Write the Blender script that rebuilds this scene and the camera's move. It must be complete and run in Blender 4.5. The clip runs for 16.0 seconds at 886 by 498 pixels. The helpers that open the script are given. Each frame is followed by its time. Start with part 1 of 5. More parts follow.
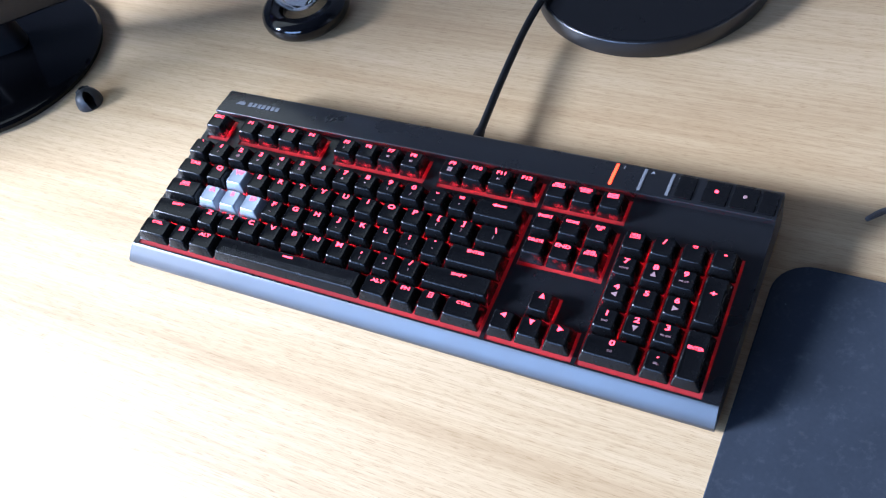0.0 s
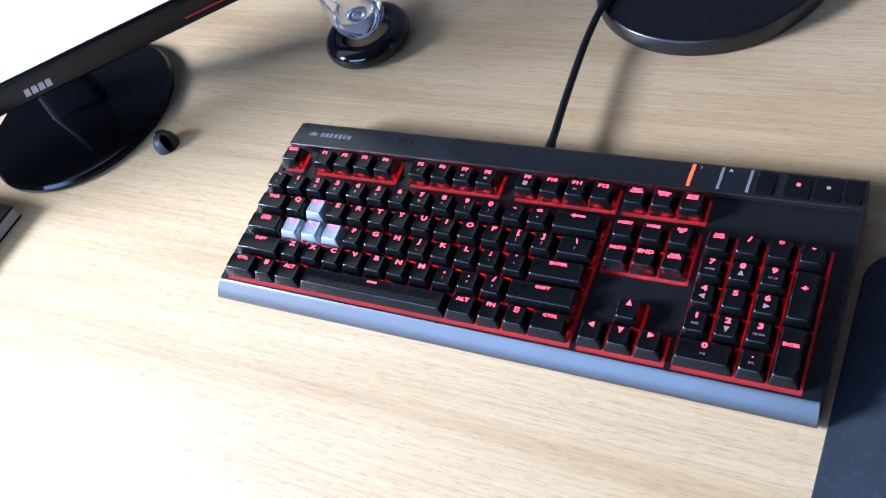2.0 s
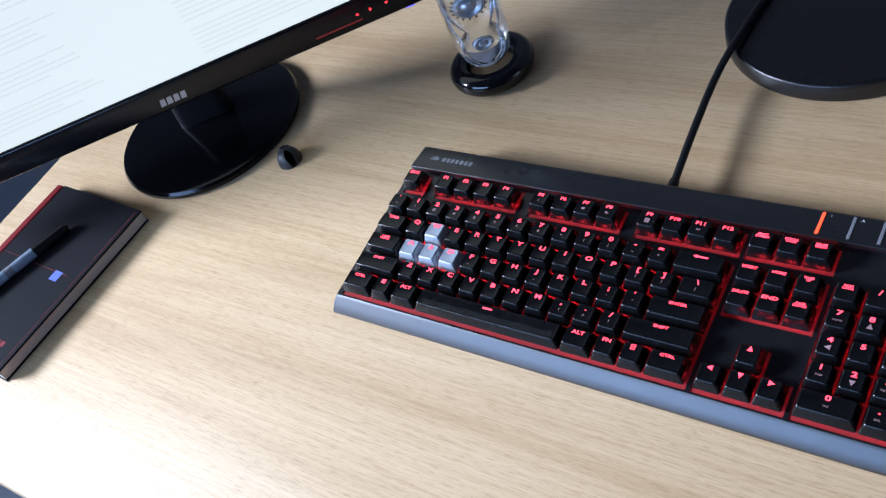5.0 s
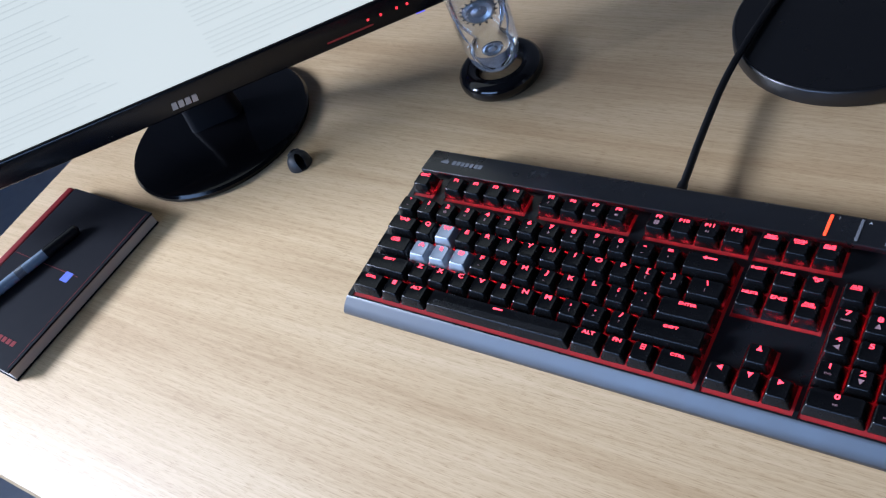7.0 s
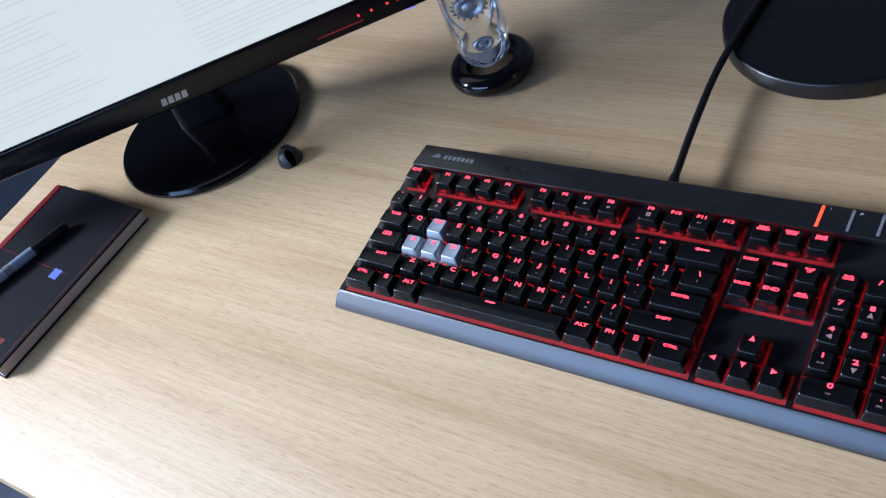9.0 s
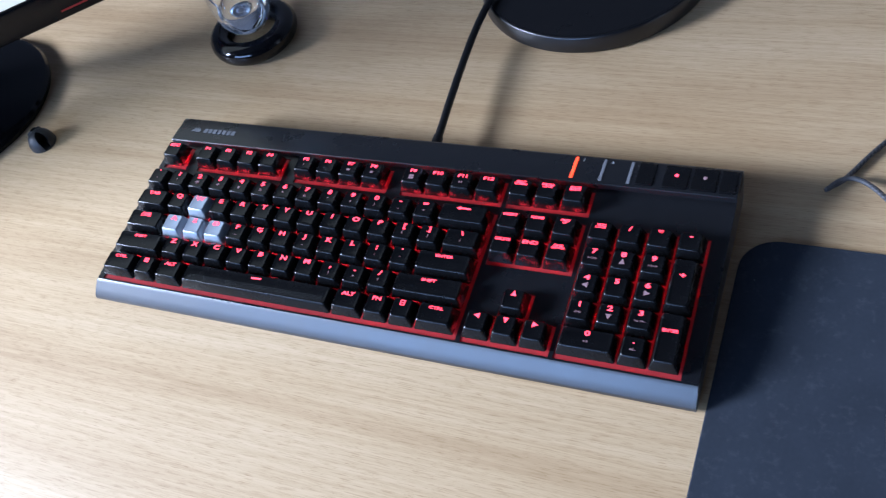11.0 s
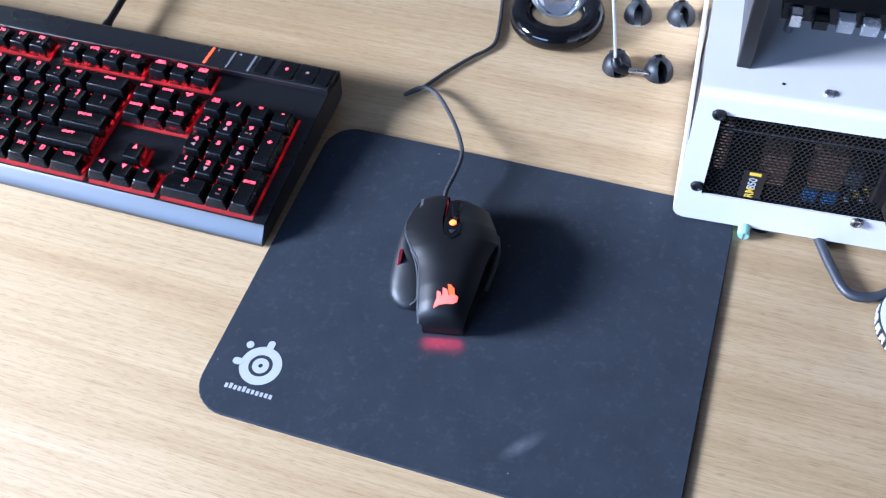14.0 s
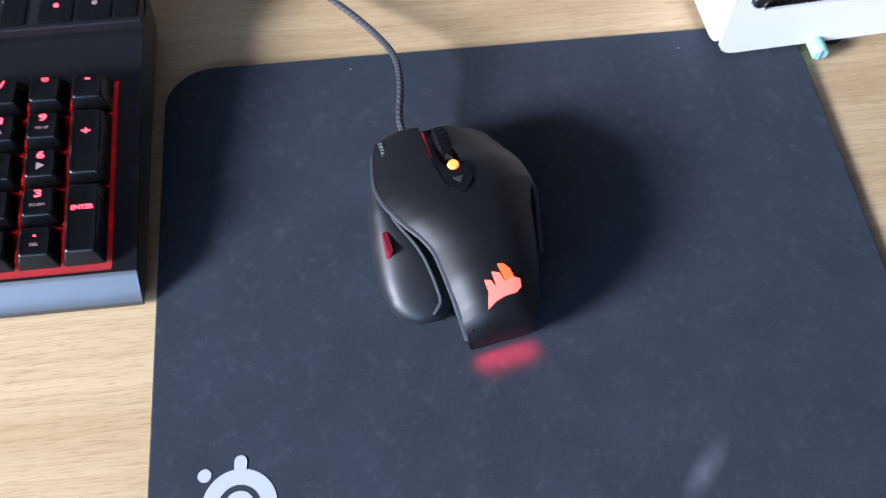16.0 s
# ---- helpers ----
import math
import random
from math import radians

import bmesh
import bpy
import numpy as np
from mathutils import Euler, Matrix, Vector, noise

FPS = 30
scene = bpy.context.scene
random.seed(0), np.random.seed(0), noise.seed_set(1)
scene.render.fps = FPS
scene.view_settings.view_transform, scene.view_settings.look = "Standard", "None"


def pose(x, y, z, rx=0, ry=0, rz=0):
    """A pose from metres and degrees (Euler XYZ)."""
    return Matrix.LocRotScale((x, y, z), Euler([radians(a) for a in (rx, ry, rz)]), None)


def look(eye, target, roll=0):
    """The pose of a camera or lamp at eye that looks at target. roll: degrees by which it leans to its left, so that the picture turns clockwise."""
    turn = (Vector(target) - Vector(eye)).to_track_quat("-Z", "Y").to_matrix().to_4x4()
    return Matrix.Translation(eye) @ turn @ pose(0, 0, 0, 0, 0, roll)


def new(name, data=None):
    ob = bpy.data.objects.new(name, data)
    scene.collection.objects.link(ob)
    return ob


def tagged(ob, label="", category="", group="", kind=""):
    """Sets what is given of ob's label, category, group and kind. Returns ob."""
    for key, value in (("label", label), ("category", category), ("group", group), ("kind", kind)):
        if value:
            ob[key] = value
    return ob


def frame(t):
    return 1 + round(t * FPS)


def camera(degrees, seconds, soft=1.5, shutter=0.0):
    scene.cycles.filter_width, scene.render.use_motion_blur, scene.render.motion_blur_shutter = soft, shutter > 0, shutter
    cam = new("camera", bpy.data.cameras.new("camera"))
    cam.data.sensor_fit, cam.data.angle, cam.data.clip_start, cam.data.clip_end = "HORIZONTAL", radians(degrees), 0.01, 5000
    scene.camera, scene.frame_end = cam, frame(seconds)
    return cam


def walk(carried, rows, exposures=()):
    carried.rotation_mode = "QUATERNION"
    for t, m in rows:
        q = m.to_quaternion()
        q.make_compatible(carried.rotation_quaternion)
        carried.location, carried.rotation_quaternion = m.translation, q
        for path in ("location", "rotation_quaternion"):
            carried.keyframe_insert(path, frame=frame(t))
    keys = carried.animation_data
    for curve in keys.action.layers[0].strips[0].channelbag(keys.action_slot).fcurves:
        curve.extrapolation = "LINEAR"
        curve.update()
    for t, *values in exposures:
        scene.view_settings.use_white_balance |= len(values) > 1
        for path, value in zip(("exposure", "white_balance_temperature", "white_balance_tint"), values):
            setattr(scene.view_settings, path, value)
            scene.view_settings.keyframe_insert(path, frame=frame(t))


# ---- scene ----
cam = camera(49.1, 16.0, soft=1.25, shutter=0.2)
PATH = [
    (0, (0.509, -0.279, 0.533), (-0.313, 0.695, -1.008), -19.4),
    (0.5, (0.511, -0.284, 0.533), (-0.29, 0.714, -1.004), -19.2),
    (1, (0.51, -0.277, 0.536), (-0.279, 0.725, -1.004), -20.7),
    (1.5, (0.505, -0.276, 0.54), (-0.366, 0.696, -0.975), -25.3),
    (2, (0.501, -0.283, 0.542), (-0.444, 0.656, -0.95), -27.5),
    (2.5, (0.504, -0.283, 0.544), (-0.44, 0.664, -0.944), -27.7),
    (3, (0.504, -0.282, 0.544), (-0.437, 0.673, -0.94), -27.5),
    (3.5, (0.496, -0.282, 0.546), (-0.485, 0.658, -0.922), -27.9),
    (4, (0.486, -0.289, 0.55), (-0.571, 0.611, -0.89), -28.1),
    (4.5, (0.485, -0.29, 0.555), (-0.615, 0.597, -0.861), -28.3),
    (7, (0.483, -0.306, 0.559), (-0.623, 0.61, -0.832), -27.2),
    (7.5, (0.484, -0.306, 0.557), (-0.624, 0.606, -0.837), -27.6),
    (8, (0.481, -0.307, 0.557), (-0.618, 0.611, -0.839), -27.3),
    (10.3, (0.485, -0.319, 0.542), (-0.552, 0.652, -0.866), -25.5),
    (10.5, (0.496, -0.3, 0.539), (-0.455, 0.658, -0.937), -25.1),
    (11, (0.511, -0.286, 0.526), (-0.261, 0.745, -1.004), -21.8),
    (11.2, (0.526, -0.295, 0.539), (-0.208, 0.739, -1.007), -21.5),
    (11.5, (0.573, -0.32, 0.57), (-0.101, 0.758, -0.973), -18.9),
    (11.8, (0.614, -0.342, 0.575), (0.003, 0.737, -0.995), -17.2),
    (12, (0.644, -0.358, 0.582), (0.095, 0.738, -0.998), -13.2),
    (12.5, (0.714, -0.388, 0.571), (0.2, 0.737, -1.001), -8.6),
    (13, (0.717, -0.389, 0.559), (0.23, 0.718, -1.034), -5.7),
    (13.5, (0.714, -0.373, 0.564), (0.252, 0.717, -1.048), -3.9),
    (14, (0.721, -0.379, 0.568), (0.288, 0.733, -1.037), -4.3),
    (14.5, (0.693, -0.366, 0.566), (0.383, 0.786, -1.039), -6.0),
    (15, (0.613, -0.36, 0.548), (0.553, 0.803, -1.079), -3.8),
    (15.5, (0.578, -0.325, 0.493), (0.613, 0.784, -1.171), -2.6),
    (15.7, (0.5545, -0.2905, 0.437), (0.6515, 0.813, -1.228), -0.55),
    (16, (0.5455, -0.2255, 0.3775), (0.6655, 0.7735, -1.35), 0.4),
]
EXPOSURES = [(0, 0.06, 5710, 10), (1.5, -0.02, 5710, 10), (3, -0.17, 5710, 10), (3.5, -0.22, 5710, 10), (4.5, -0.47, 5910, 10), (7, -0.82, 5960, 10), (8, -0.82, 5960, 10), (10.5, -0.77, 5910, 10), (11, -0.52, 5710, 10), (11.5, -0.12, 5710, 10), (12, 0, 5690, 10), (12.5, 0.08, 5740, 10), (14, 0.04, 5780, 10), (14.5, 0.06, 5890, 10), (15, 0.14, 6240, 10), (15.5, 0.2, 6590, 10), (16, 0, 6540, 10)]
walk(cam, [(t, look(eye, target, roll)) for t, eye, target, roll in PATH], EXPOSURES)

# ---- light ----
world = bpy.data.worlds.new("sky_world")
scene.world = world
world.use_nodes = True
wn, wl = world.node_tree.nodes, world.node_tree.links
sky = wn.new("ShaderNodeTexSky")
sky.sky_type = "NISHITA"
sky.sun_disc = False
sky.sun_elevation, sky.sun_rotation = radians(35), radians(200)
wl.new(sky.outputs[0], wn["Background"].inputs[0])
wn["Background"].inputs[1].default_value = 0.03



def area_lamp(name, eye, target, sx, sy, watts, colour, spread=180):
    data = bpy.data.lights.new(name, "AREA")
    data.shape, data.size, data.size_y = "RECTANGLE", sx, sy
    data.energy, data.color, data.spread = watts, colour, radians(spread)
    ob = new(name, data)
    ob.matrix_world = look(eye, target)
    return ob


# daylight by two openings; the unseen front window is added for the lip's sheen
area_lamp("window_daylight", (-2.355, -1.2075, 1.219), (1.5, 0.15, -0.05), 0.95, 0.66, 75, (0.80, 0.885, 1.09), 72)
area_lamp("window_daylight", (-0.42, -1.86, 0.62), (-0.30, 0.0, 0.20), 1.55, 0.54, 35, (0.50, 0.77, 1.32))

# ---- materials ----


def material(name, colour, rough=0.5, metal=0.0, vary=0.12, scale=60.0, bump=0.0, bump_scale=400.0, emit=None, strength=0.0,
             rough_vary=0.08, coat=0.0, stretch=(1, 1, 1), spec=0.5):
    m = bpy.data.materials.new(name)
    m.use_nodes = True
    n, l = m.node_tree.nodes, m.node_tree.links
    b = n["Principled BSDF"]
    tc = n.new("ShaderNodeTexCoord")
    mp = n.new("ShaderNodeMapping")
    mp.inputs["Scale"].default_value = stretch
    l.new(tc.outputs["Object"], mp.inputs[0])
    n1 = n.new("ShaderNodeTexNoise")
    n1.inputs["Scale"].default_value, n1.inputs["Detail"].default_value = scale, 6
    l.new(mp.outputs[0], n1.inputs["Vector"])
    n2 = n.new("ShaderNodeTexNoise")
    n2.inputs["Scale"].default_value, n2.inputs["Detail"].default_value = scale * 11, 3
    l.new(mp.outputs[0], n2.inputs["Vector"])
    mixf = n.new("ShaderNodeMath")
    mixf.operation = "MULTIPLY_ADD"
    l.new(n2.outputs[0], mixf.inputs[0])
    mixf.inputs[1].default_value = 0.4
    l.new(n1.outputs[0], mixf.inputs[2])
    rgb = n.new("ShaderNodeMix")
    rgb.data_type = "RGBA"
    rgb.inputs[6].default_value = (*[c * (1 - vary) for c in colour], 1)
    rgb.inputs[7].default_value = (*[min(1, c * (1 + vary)) for c in colour], 1)
    l.new(mixf.outputs[0], rgb.inputs[0])
    l.new(rgb.outputs[2], b.inputs["Base Color"])
    rr = n.new("ShaderNodeMapRange")
    rr.inputs["To Min"].default_value, rr.inputs["To Max"].default_value = max(0.02, rough - rough_vary), min(1, rough + rough_vary)
    l.new(n1.outputs[0], rr.inputs[0])
    l.new(rr.outputs[0], b.inputs["Roughness"])
    b.inputs["Metallic"].default_value = metal
    b.inputs["Specular IOR Level"].default_value = spec
    b.inputs["Coat Weight"].default_value = coat
    b.inputs["Coat Roughness"].default_value = 0.05
    if bump:
        nb = n.new("ShaderNodeTexNoise")
        nb.inputs["Scale"].default_value, nb.inputs["Detail"].default_value = bump_scale, 4
        l.new(mp.outputs[0], nb.inputs["Vector"])
        bp = n.new("ShaderNodeBump")
        bp.inputs["Strength"].default_value, bp.inputs["Distance"].default_value = bump, 0.0001
        l.new(nb.outputs[0], bp.inputs["Height"])
        l.new(bp.outputs[0], b.inputs["Normal"])
    if emit:
        b.inputs["Emission Color"].default_value = (*emit, 1)
        b.inputs["Emission Strength"].default_value = strength
    return m


def wood_material():
    m = bpy.data.materials.new("oak_laminate")
    m.use_nodes = True
    n, l = m.node_tree.nodes, m.node_tree.links
    b = n["Principled BSDF"]
    tc = n.new("ShaderNodeTexCoord")

    def noise_at(scale_vec, scale, detail, distort=0.0, rough=0.55):
        mp = n.new("ShaderNodeMapping")
        mp.inputs["Scale"].default_value = scale_vec
        l.new(tc.outputs["Object"], mp.inputs[0])
        t = n.new("ShaderNodeTexNoise")
        t.inputs["Scale"].default_value, t.inputs["Detail"].default_value = scale, detail
        t.inputs["Distortion"].default_value, t.inputs["Roughness"].default_value = distort, rough
        l.new(mp.outputs[0], t.inputs["Vector"])
        return t.outputs[0]

    broad = noise_at((0.7, 9, 1), 2.2, 4, 0.6)
    grain = noise_at((2.4, 120, 1), 3.0, 5, 0.3, 0.62)
    fine = noise_at((24, 560, 1), 2.5, 3, 0.2, 0.55)
    r1 = n.new("ShaderNodeValToRGB")
    r1.color_ramp.elements[0].position, r1.color_ramp.elements[1].position = 0.30, 0.72
    r1.color_ramp.elements[0].color, r1.color_ramp.elements[1].color = (0.440, 0.296, 0.158, 1), (0.590, 0.434, 0.262, 1)
    e = r1.color_ramp.elements.new(0.5)
    e.color = (0.530, 0.376, 0.213, 1)
    l.new(broad, r1.inputs[0])
    r2 = n.new("ShaderNodeValToRGB")
    r2.color_ramp.elements[0].position, r2.color_ramp.elements[1].position = 0.36, 0.60
    r2.color_ramp.elements[0].color, r2.color_ramp.elements[1].color = (0.90, 0.875, 0.83, 1), (1.03, 1.03, 1.03, 1)
    l.new(grain, r2.inputs[0])
    r3 = n.new("ShaderNodeValToRGB")
    r3.color_ramp.elements[0].position, r3.color_ramp.elements[1].position = 0.33, 0.47
    r3.color_ramp.elements[0].color, r3.color_ramp.elements[1].color = (0.82, 0.785, 0.72, 1), (1.03, 1.03, 1.03, 1)
    l.new(fine, r3.inputs[0])

    def mult(a, c):
        x = n.new("ShaderNodeMix")
        x.data_type, x.blend_type = "RGBA", "MULTIPLY"
        x.inputs[0].default_value = 1
        l.new(a, x.inputs[6])
        l.new(c, x.inputs[7])
        return x.outputs[2]

    pores = noise_at((42, 900, 1), 2.2, 2, 0.1, 0.5)
    r4 = n.new("ShaderNodeValToRGB")
    r4.color_ramp.elements[0].position, r4.color_ramp.elements[1].position = 0.30, 0.40
    r4.color_ramp.elements[0].color, r4.color_ramp.elements[1].color = (0.72, 0.66, 0.57, 1), (1, 1, 1, 1)
    l.new(pores, r4.inputs[0])
    l.new(mult(mult(mult(r1.outputs[0], r2.outputs[0]), r3.outputs[0]), r4.outputs[0]), b.inputs["Base Color"])
    b.inputs["Roughness"].default_value = 0.44
    b.inputs["Specular IOR Level"].default_value = 0.4
    bp = n.new("ShaderNodeBump")
    bp.inputs["Strength"].default_value, bp.inputs["Distance"].default_value = 0.12, 0.0006
    l.new(fine, bp.inputs["Height"])
    l.new(bp.outputs[0], b.inputs["Normal"])
    return m


def pad_material():
    m = material("cloth_pad", (0.0305, 0.0362, 0.0465), 0.9, vary=0.26, scale=34, bump=1.0, bump_scale=1500)
    n, l = m.node_tree.nodes, m.node_tree.links
    b = n["Principled BSDF"]
    tc = n.new("ShaderNodeTexCoord")
    src = b.inputs["Base Color"].links[0].from_socket
    # dust specks and pale rubbed marks
    v = n.new("ShaderNodeTexVoronoi")
    v.inputs["Scale"].default_value = 44
    l.new(tc.outputs["Object"], v.inputs["Vector"])
    sp = n.new("ShaderNodeMapRange")
    sp.inputs["From Min"].default_value, sp.inputs["From Max"].default_value = 0.034, 0.016
    l.new(v.outputs["Distance"], sp.inputs[0])
    t = n.new("ShaderNodeTexNoise")
    t.inputs["Scale"].default_value, t.inputs["Detail"].default_value = 150, 9
    t.inputs["Roughness"].default_value = 0.7
    l.new(tc.outputs["Object"], t.inputs["Vector"])
    sm = n.new("ShaderNodeMapRange")
    sm.inputs["From Min"].default_value, sm.inputs["From Max"].default_value, sm.inputs["To Max"].default_value = 0.54, 0.80, 0.20
    l.new(t.outputs[0], sm.inputs[0])
    mx = n.new("ShaderNodeMath")
    mx.operation = "MAXIMUM"
    l.new(sp.outputs[0], mx.inputs[0])
    l.new(sm.outputs[0], mx.inputs[1])
    # one long rubbed scuff
    mp = n.new("ShaderNodeMapping")
    mp.vector_type = "TEXTURE"
    mp.inputs["Location"].default_value, mp.inputs["Rotation"].default_value, mp.inputs["Scale"].default_value = (0.0590, -0.0960, 0.0028), (0, 0, radians(48)), (0.019, 0.0060, 0.02)
    l.new(tc.outputs["Object"], mp.inputs[0])
    gr = n.new("ShaderNodeTexGradient")
    gr.gradient_type = "SPHERICAL"
    l.new(mp.outputs[0], gr.inputs[0])
    ns = n.new("ShaderNodeTexNoise")
    ns.inputs["Scale"].default_value, ns.inputs["Detail"].default_value = 160, 5
    l.new(tc.outputs["Object"], ns.inputs["Vector"])
    ml = n.new("ShaderNodeMath")
    ml.operation = "MULTIPLY"
    l.new(gr.outputs["Fac"], ml.inputs[0])
    l.new(ns.outputs[0], ml.inputs[1])
    m2 = n.new("ShaderNodeMath")
    m2.operation = "MAXIMUM"
    l.new(mx.outputs[0], m2.inputs[0])
    l.new(ml.outputs[0], m2.inputs[1])
    mx = m2
    c = n.new("ShaderNodeMix")
    c.data_type = "RGBA"
    l.new(mx.outputs[0], c.inputs[0])
    l.new(src, c.inputs[6])
    c.inputs[7].default_value = (0.16, 0.17, 0.19, 1)
    l.new(c.outputs[2], b.inputs["Base Color"])
    b.inputs["Specular IOR Level"].default_value = 0.10
    return m


def clear_material(name, colour, ior=1.35, rough=0.02):
    m = bpy.data.materials.new(name)
    m.use_nodes = True
    b = m.node_tree.nodes["Principled BSDF"]
    b.inputs["Base Color"].default_value = (*colour, 1)
    b.inputs["Transmission Weight"].default_value = 1
    b.inputs["Roughness"].default_value, b.inputs["IOR"].default_value = rough, ior
    return m


WOOD = wood_material()
PAD = pad_material()
# walls and ceiling are unseen; kept dark to hold down bounce light
WALL = material("wall_paint", (0.11, 0.11, 0.12), 0.9, vary=0.06, scale=4, bump=0.1)
CEIL = material("ceiling_paint", (0.10, 0.10, 0.11), 0.9, vary=0.03, scale=4)
CARPET = material("grey_carpet", (0.30, 0.31, 0.34), 0.95, vary=0.15, scale=30, bump=0.6, bump_scale=900)
KEY_BODY = material("matt_black_shell", (0.0075, 0.008, 0.0095), 0.29, vary=0.15, scale=40, bump=0.25, bump_scale=3200)
LIP = material("satin_black_lip", (0.009, 0.0095, 0.011), 0.42, spec=1.0, coat=0.42, vary=0.15, scale=40, bump=0.1, bump_scale=3200)
LIP.node_tree.nodes["Principled BSDF"].inputs["Coat Roughness"].default_value = 0.36
RIM = material("satin_black_rim", (0.005, 0.005, 0.006), 0.32, spec=0.7, vary=0.1)
KEYCAP = material("black_keycap", (0.0036, 0.0037, 0.0042), 0.26, spec=0.24, vary=0.12, scale=120, bump=0.15, bump_scale=4000)
STIPPLE = material("stippled_black", (0.030, 0.031, 0.034), 0.45)
KEY_GREY = material("silver_keycap", (0.32, 0.36, 0.41), 0.42, metal=0.35, vary=0.12, scale=200, bump=0.3, bump_scale=2500)
BACKLIGHT = material("red_backlit_plate", (0.30, 0.020, 0.022), 0.5, emit=(1.0, 0.020, 0.040), strength=0.8, scale=90)
_n, _l = BACKLIGHT.node_tree.nodes, BACKLIGHT.node_tree.links
_t = _n.new("ShaderNodeTexNoise")
_t.inputs["Scale"].default_value, _t.inputs["Detail"].default_value = 52, 2
_m = _n.new("ShaderNodeMapRange")
_m.inputs["From Min"].default_value, _m.inputs["From Max"].default_value = 0.35, 0.68
_m.inputs["To Min"].default_value, _m.inputs["To Max"].default_value = 0.015, 0.05
_l.new(_n["Texture Coordinate"].outputs["Object"], _t.inputs["Vector"])
_l.new(_t.outputs[0], _m.inputs[0])
_l.new(_m.outputs[0], _n["Principled BSDF"].inputs["Emission Strength"])
KEY_LED = material("key_led", (0.8, 0.1, 0.1), 0.4, emit=(1.0, 0.022, 0.042), strength=70.0)
LEGEND = material("lit_legend", (0.6, 0.05, 0.06), 0.5, emit=(1.0, 0.045, 0.085), strength=5.2)
# weak emission gives the secondary marks a red backlight tinge
LEGEND_DIM = material("faint_legend", (0.26, 0.20, 0.21), 0.6, emit=(1.0, 0.1, 0.14), strength=0.12)
LEGEND_GREY = material("grey_print", (0.16, 0.165, 0.18), 0.6)
LED_ORANGE = material("orange_led", (0.8, 0.1, 0.03), 0.4, emit=(1.0, 0.05, 0.015), strength=3.0)
LED_DPI = material("dpi_led", (0.9, 0.4, 0.1), 0.3, emit=(1.0, 0.085, 0.006), strength=3.0)
LED_LOGO = material("logo_led", (0.8, 0.1, 0.08), 0.4, emit=(1.0, 0.115, 0.100), strength=2.2)
GLOSS_BLACK = material("gloss_black_plastic", (0.004, 0.004, 0.005), 0.10, vary=0.1, rough_vary=0.03, spec=0.4)
BASE_BLACK = material("dark_gloss_base", (0.0025, 0.0025, 0.003), 0.12, vary=0.1, rough_vary=0.04, spec=0.22)
BEZEL = material("bezel_plastic", (0.005, 0.005, 0.006), 0.24, vary=0.1, spec=0.25)
SATIN_BLACK = material("satin_black_plastic", (0.0045, 0.0045, 0.0052), 0.30, vary=0.12, spec=0.35)
RUBBER = material("grey_rubber", (0.026, 0.029, 0.034), 0.55, vary=0.15, scale=200, bump=0.2, bump_scale=2000)
CLIP_RUBBER = material("dark_rubber", (0.010, 0.0115, 0.0145), 0.48, vary=0.2, scale=200, bump=0.25, bump_scale=1500)
CABLE = material("black_cable", (0.007, 0.007, 0.008), 0.5, vary=0.15, scale=150, spec=0.3)
CORD = material("grey_cord", (0.028, 0.031, 0.038), 0.45, vary=0.15, scale=150)
BRAID_A = material("braid_dark", (0.016, 0.016, 0.019), 0.6)
BRAID_B = material("braid_light", (0.075, 0.075, 0.082), 0.6)
WHITE_STEEL = material("white_powder_coat", (0.685, 0.66, 0.65), 0.38, vary=0.03, scale=30, bump=0.12, bump_scale=2500)
STEEL = material("bright_steel", (0.62, 0.62, 0.63), 0.28, metal=1.0)
BLACK_STEEL = material("black_steel", (0.012, 0.012, 0.013), 0.35, vary=0.2)
YELLOW = material("yellow_print", (0.75, 0.50, 0.06), 0.5)
WHITE_PRINT = material("white_print", (0.46, 0.47, 0.48), 0.6, vary=0.05)
BROWN = material("brown_coil", (0.36, 0.20, 0.13), 0.4, vary=0.4, scale=300)
COPPER = material("copper_wire", (0.62, 0.40, 0.28), 0.3, metal=0.8, vary=0.3, scale=400)
BLUE = material("blue_part", (0.05, 0.35, 0.85), 0.4)
GREEN = material("pale_green_plastic", (0.30, 0.62, 0.52), 0.35)
BOOK_BLACK = material("book_cloth", (0.004, 0.004, 0.006), 0.65, spec=0.12, vary=0.2, scale=60, bump=0.2, bump_scale=1800)
BOOK_RED = material("red_cloth", (0.20, 0.008, 0.010), 0.5, vary=0.15, scale=80)
PAPER = material("page_edges", (0.40, 0.37, 0.355), 0.9, vary=0.10, scale=30, stretch=(1, 1, 40))
STICKER = material("blue_sticker", (0.11, 0.15, 0.55), 0.5, vary=0.3, scale=300)
SCREEN = material("lit_screen", (0.02, 0.02, 0.02), 0.3, emit=(0.93, 1.0, 0.985), strength=1.3)
SCREEN_TEXT = material("screen_text", (0.02, 0.02, 0.02), 0.3, emit=(0.86, 0.93, 0.92), strength=1.22)
LED_RED = material("red_led", (0.6, 0.02, 0.02), 0.3, emit=(1.0, 0.03, 0.05), strength=4.0)
# weak emission that stands in for red reflections; no LED of its own
RED_REFLECT = material("red_reflection_strip", (0.25, 0.005, 0.01), 0.3, emit=(1.0, 0.01, 0.03), strength=0.04)
LED_BLUE = material("blue_led", (0.1, 0.1, 0.6), 0.3, emit=(0.15, 0.12, 1.0), strength=1.5)
LOGO_SILVER = material("silver_badge", (0.35, 0.35, 0.36), 0.4, metal=0.5)
CLEAR = clear_material("clear_acrylic", (0.98, 0.99, 1.0), 1.30)
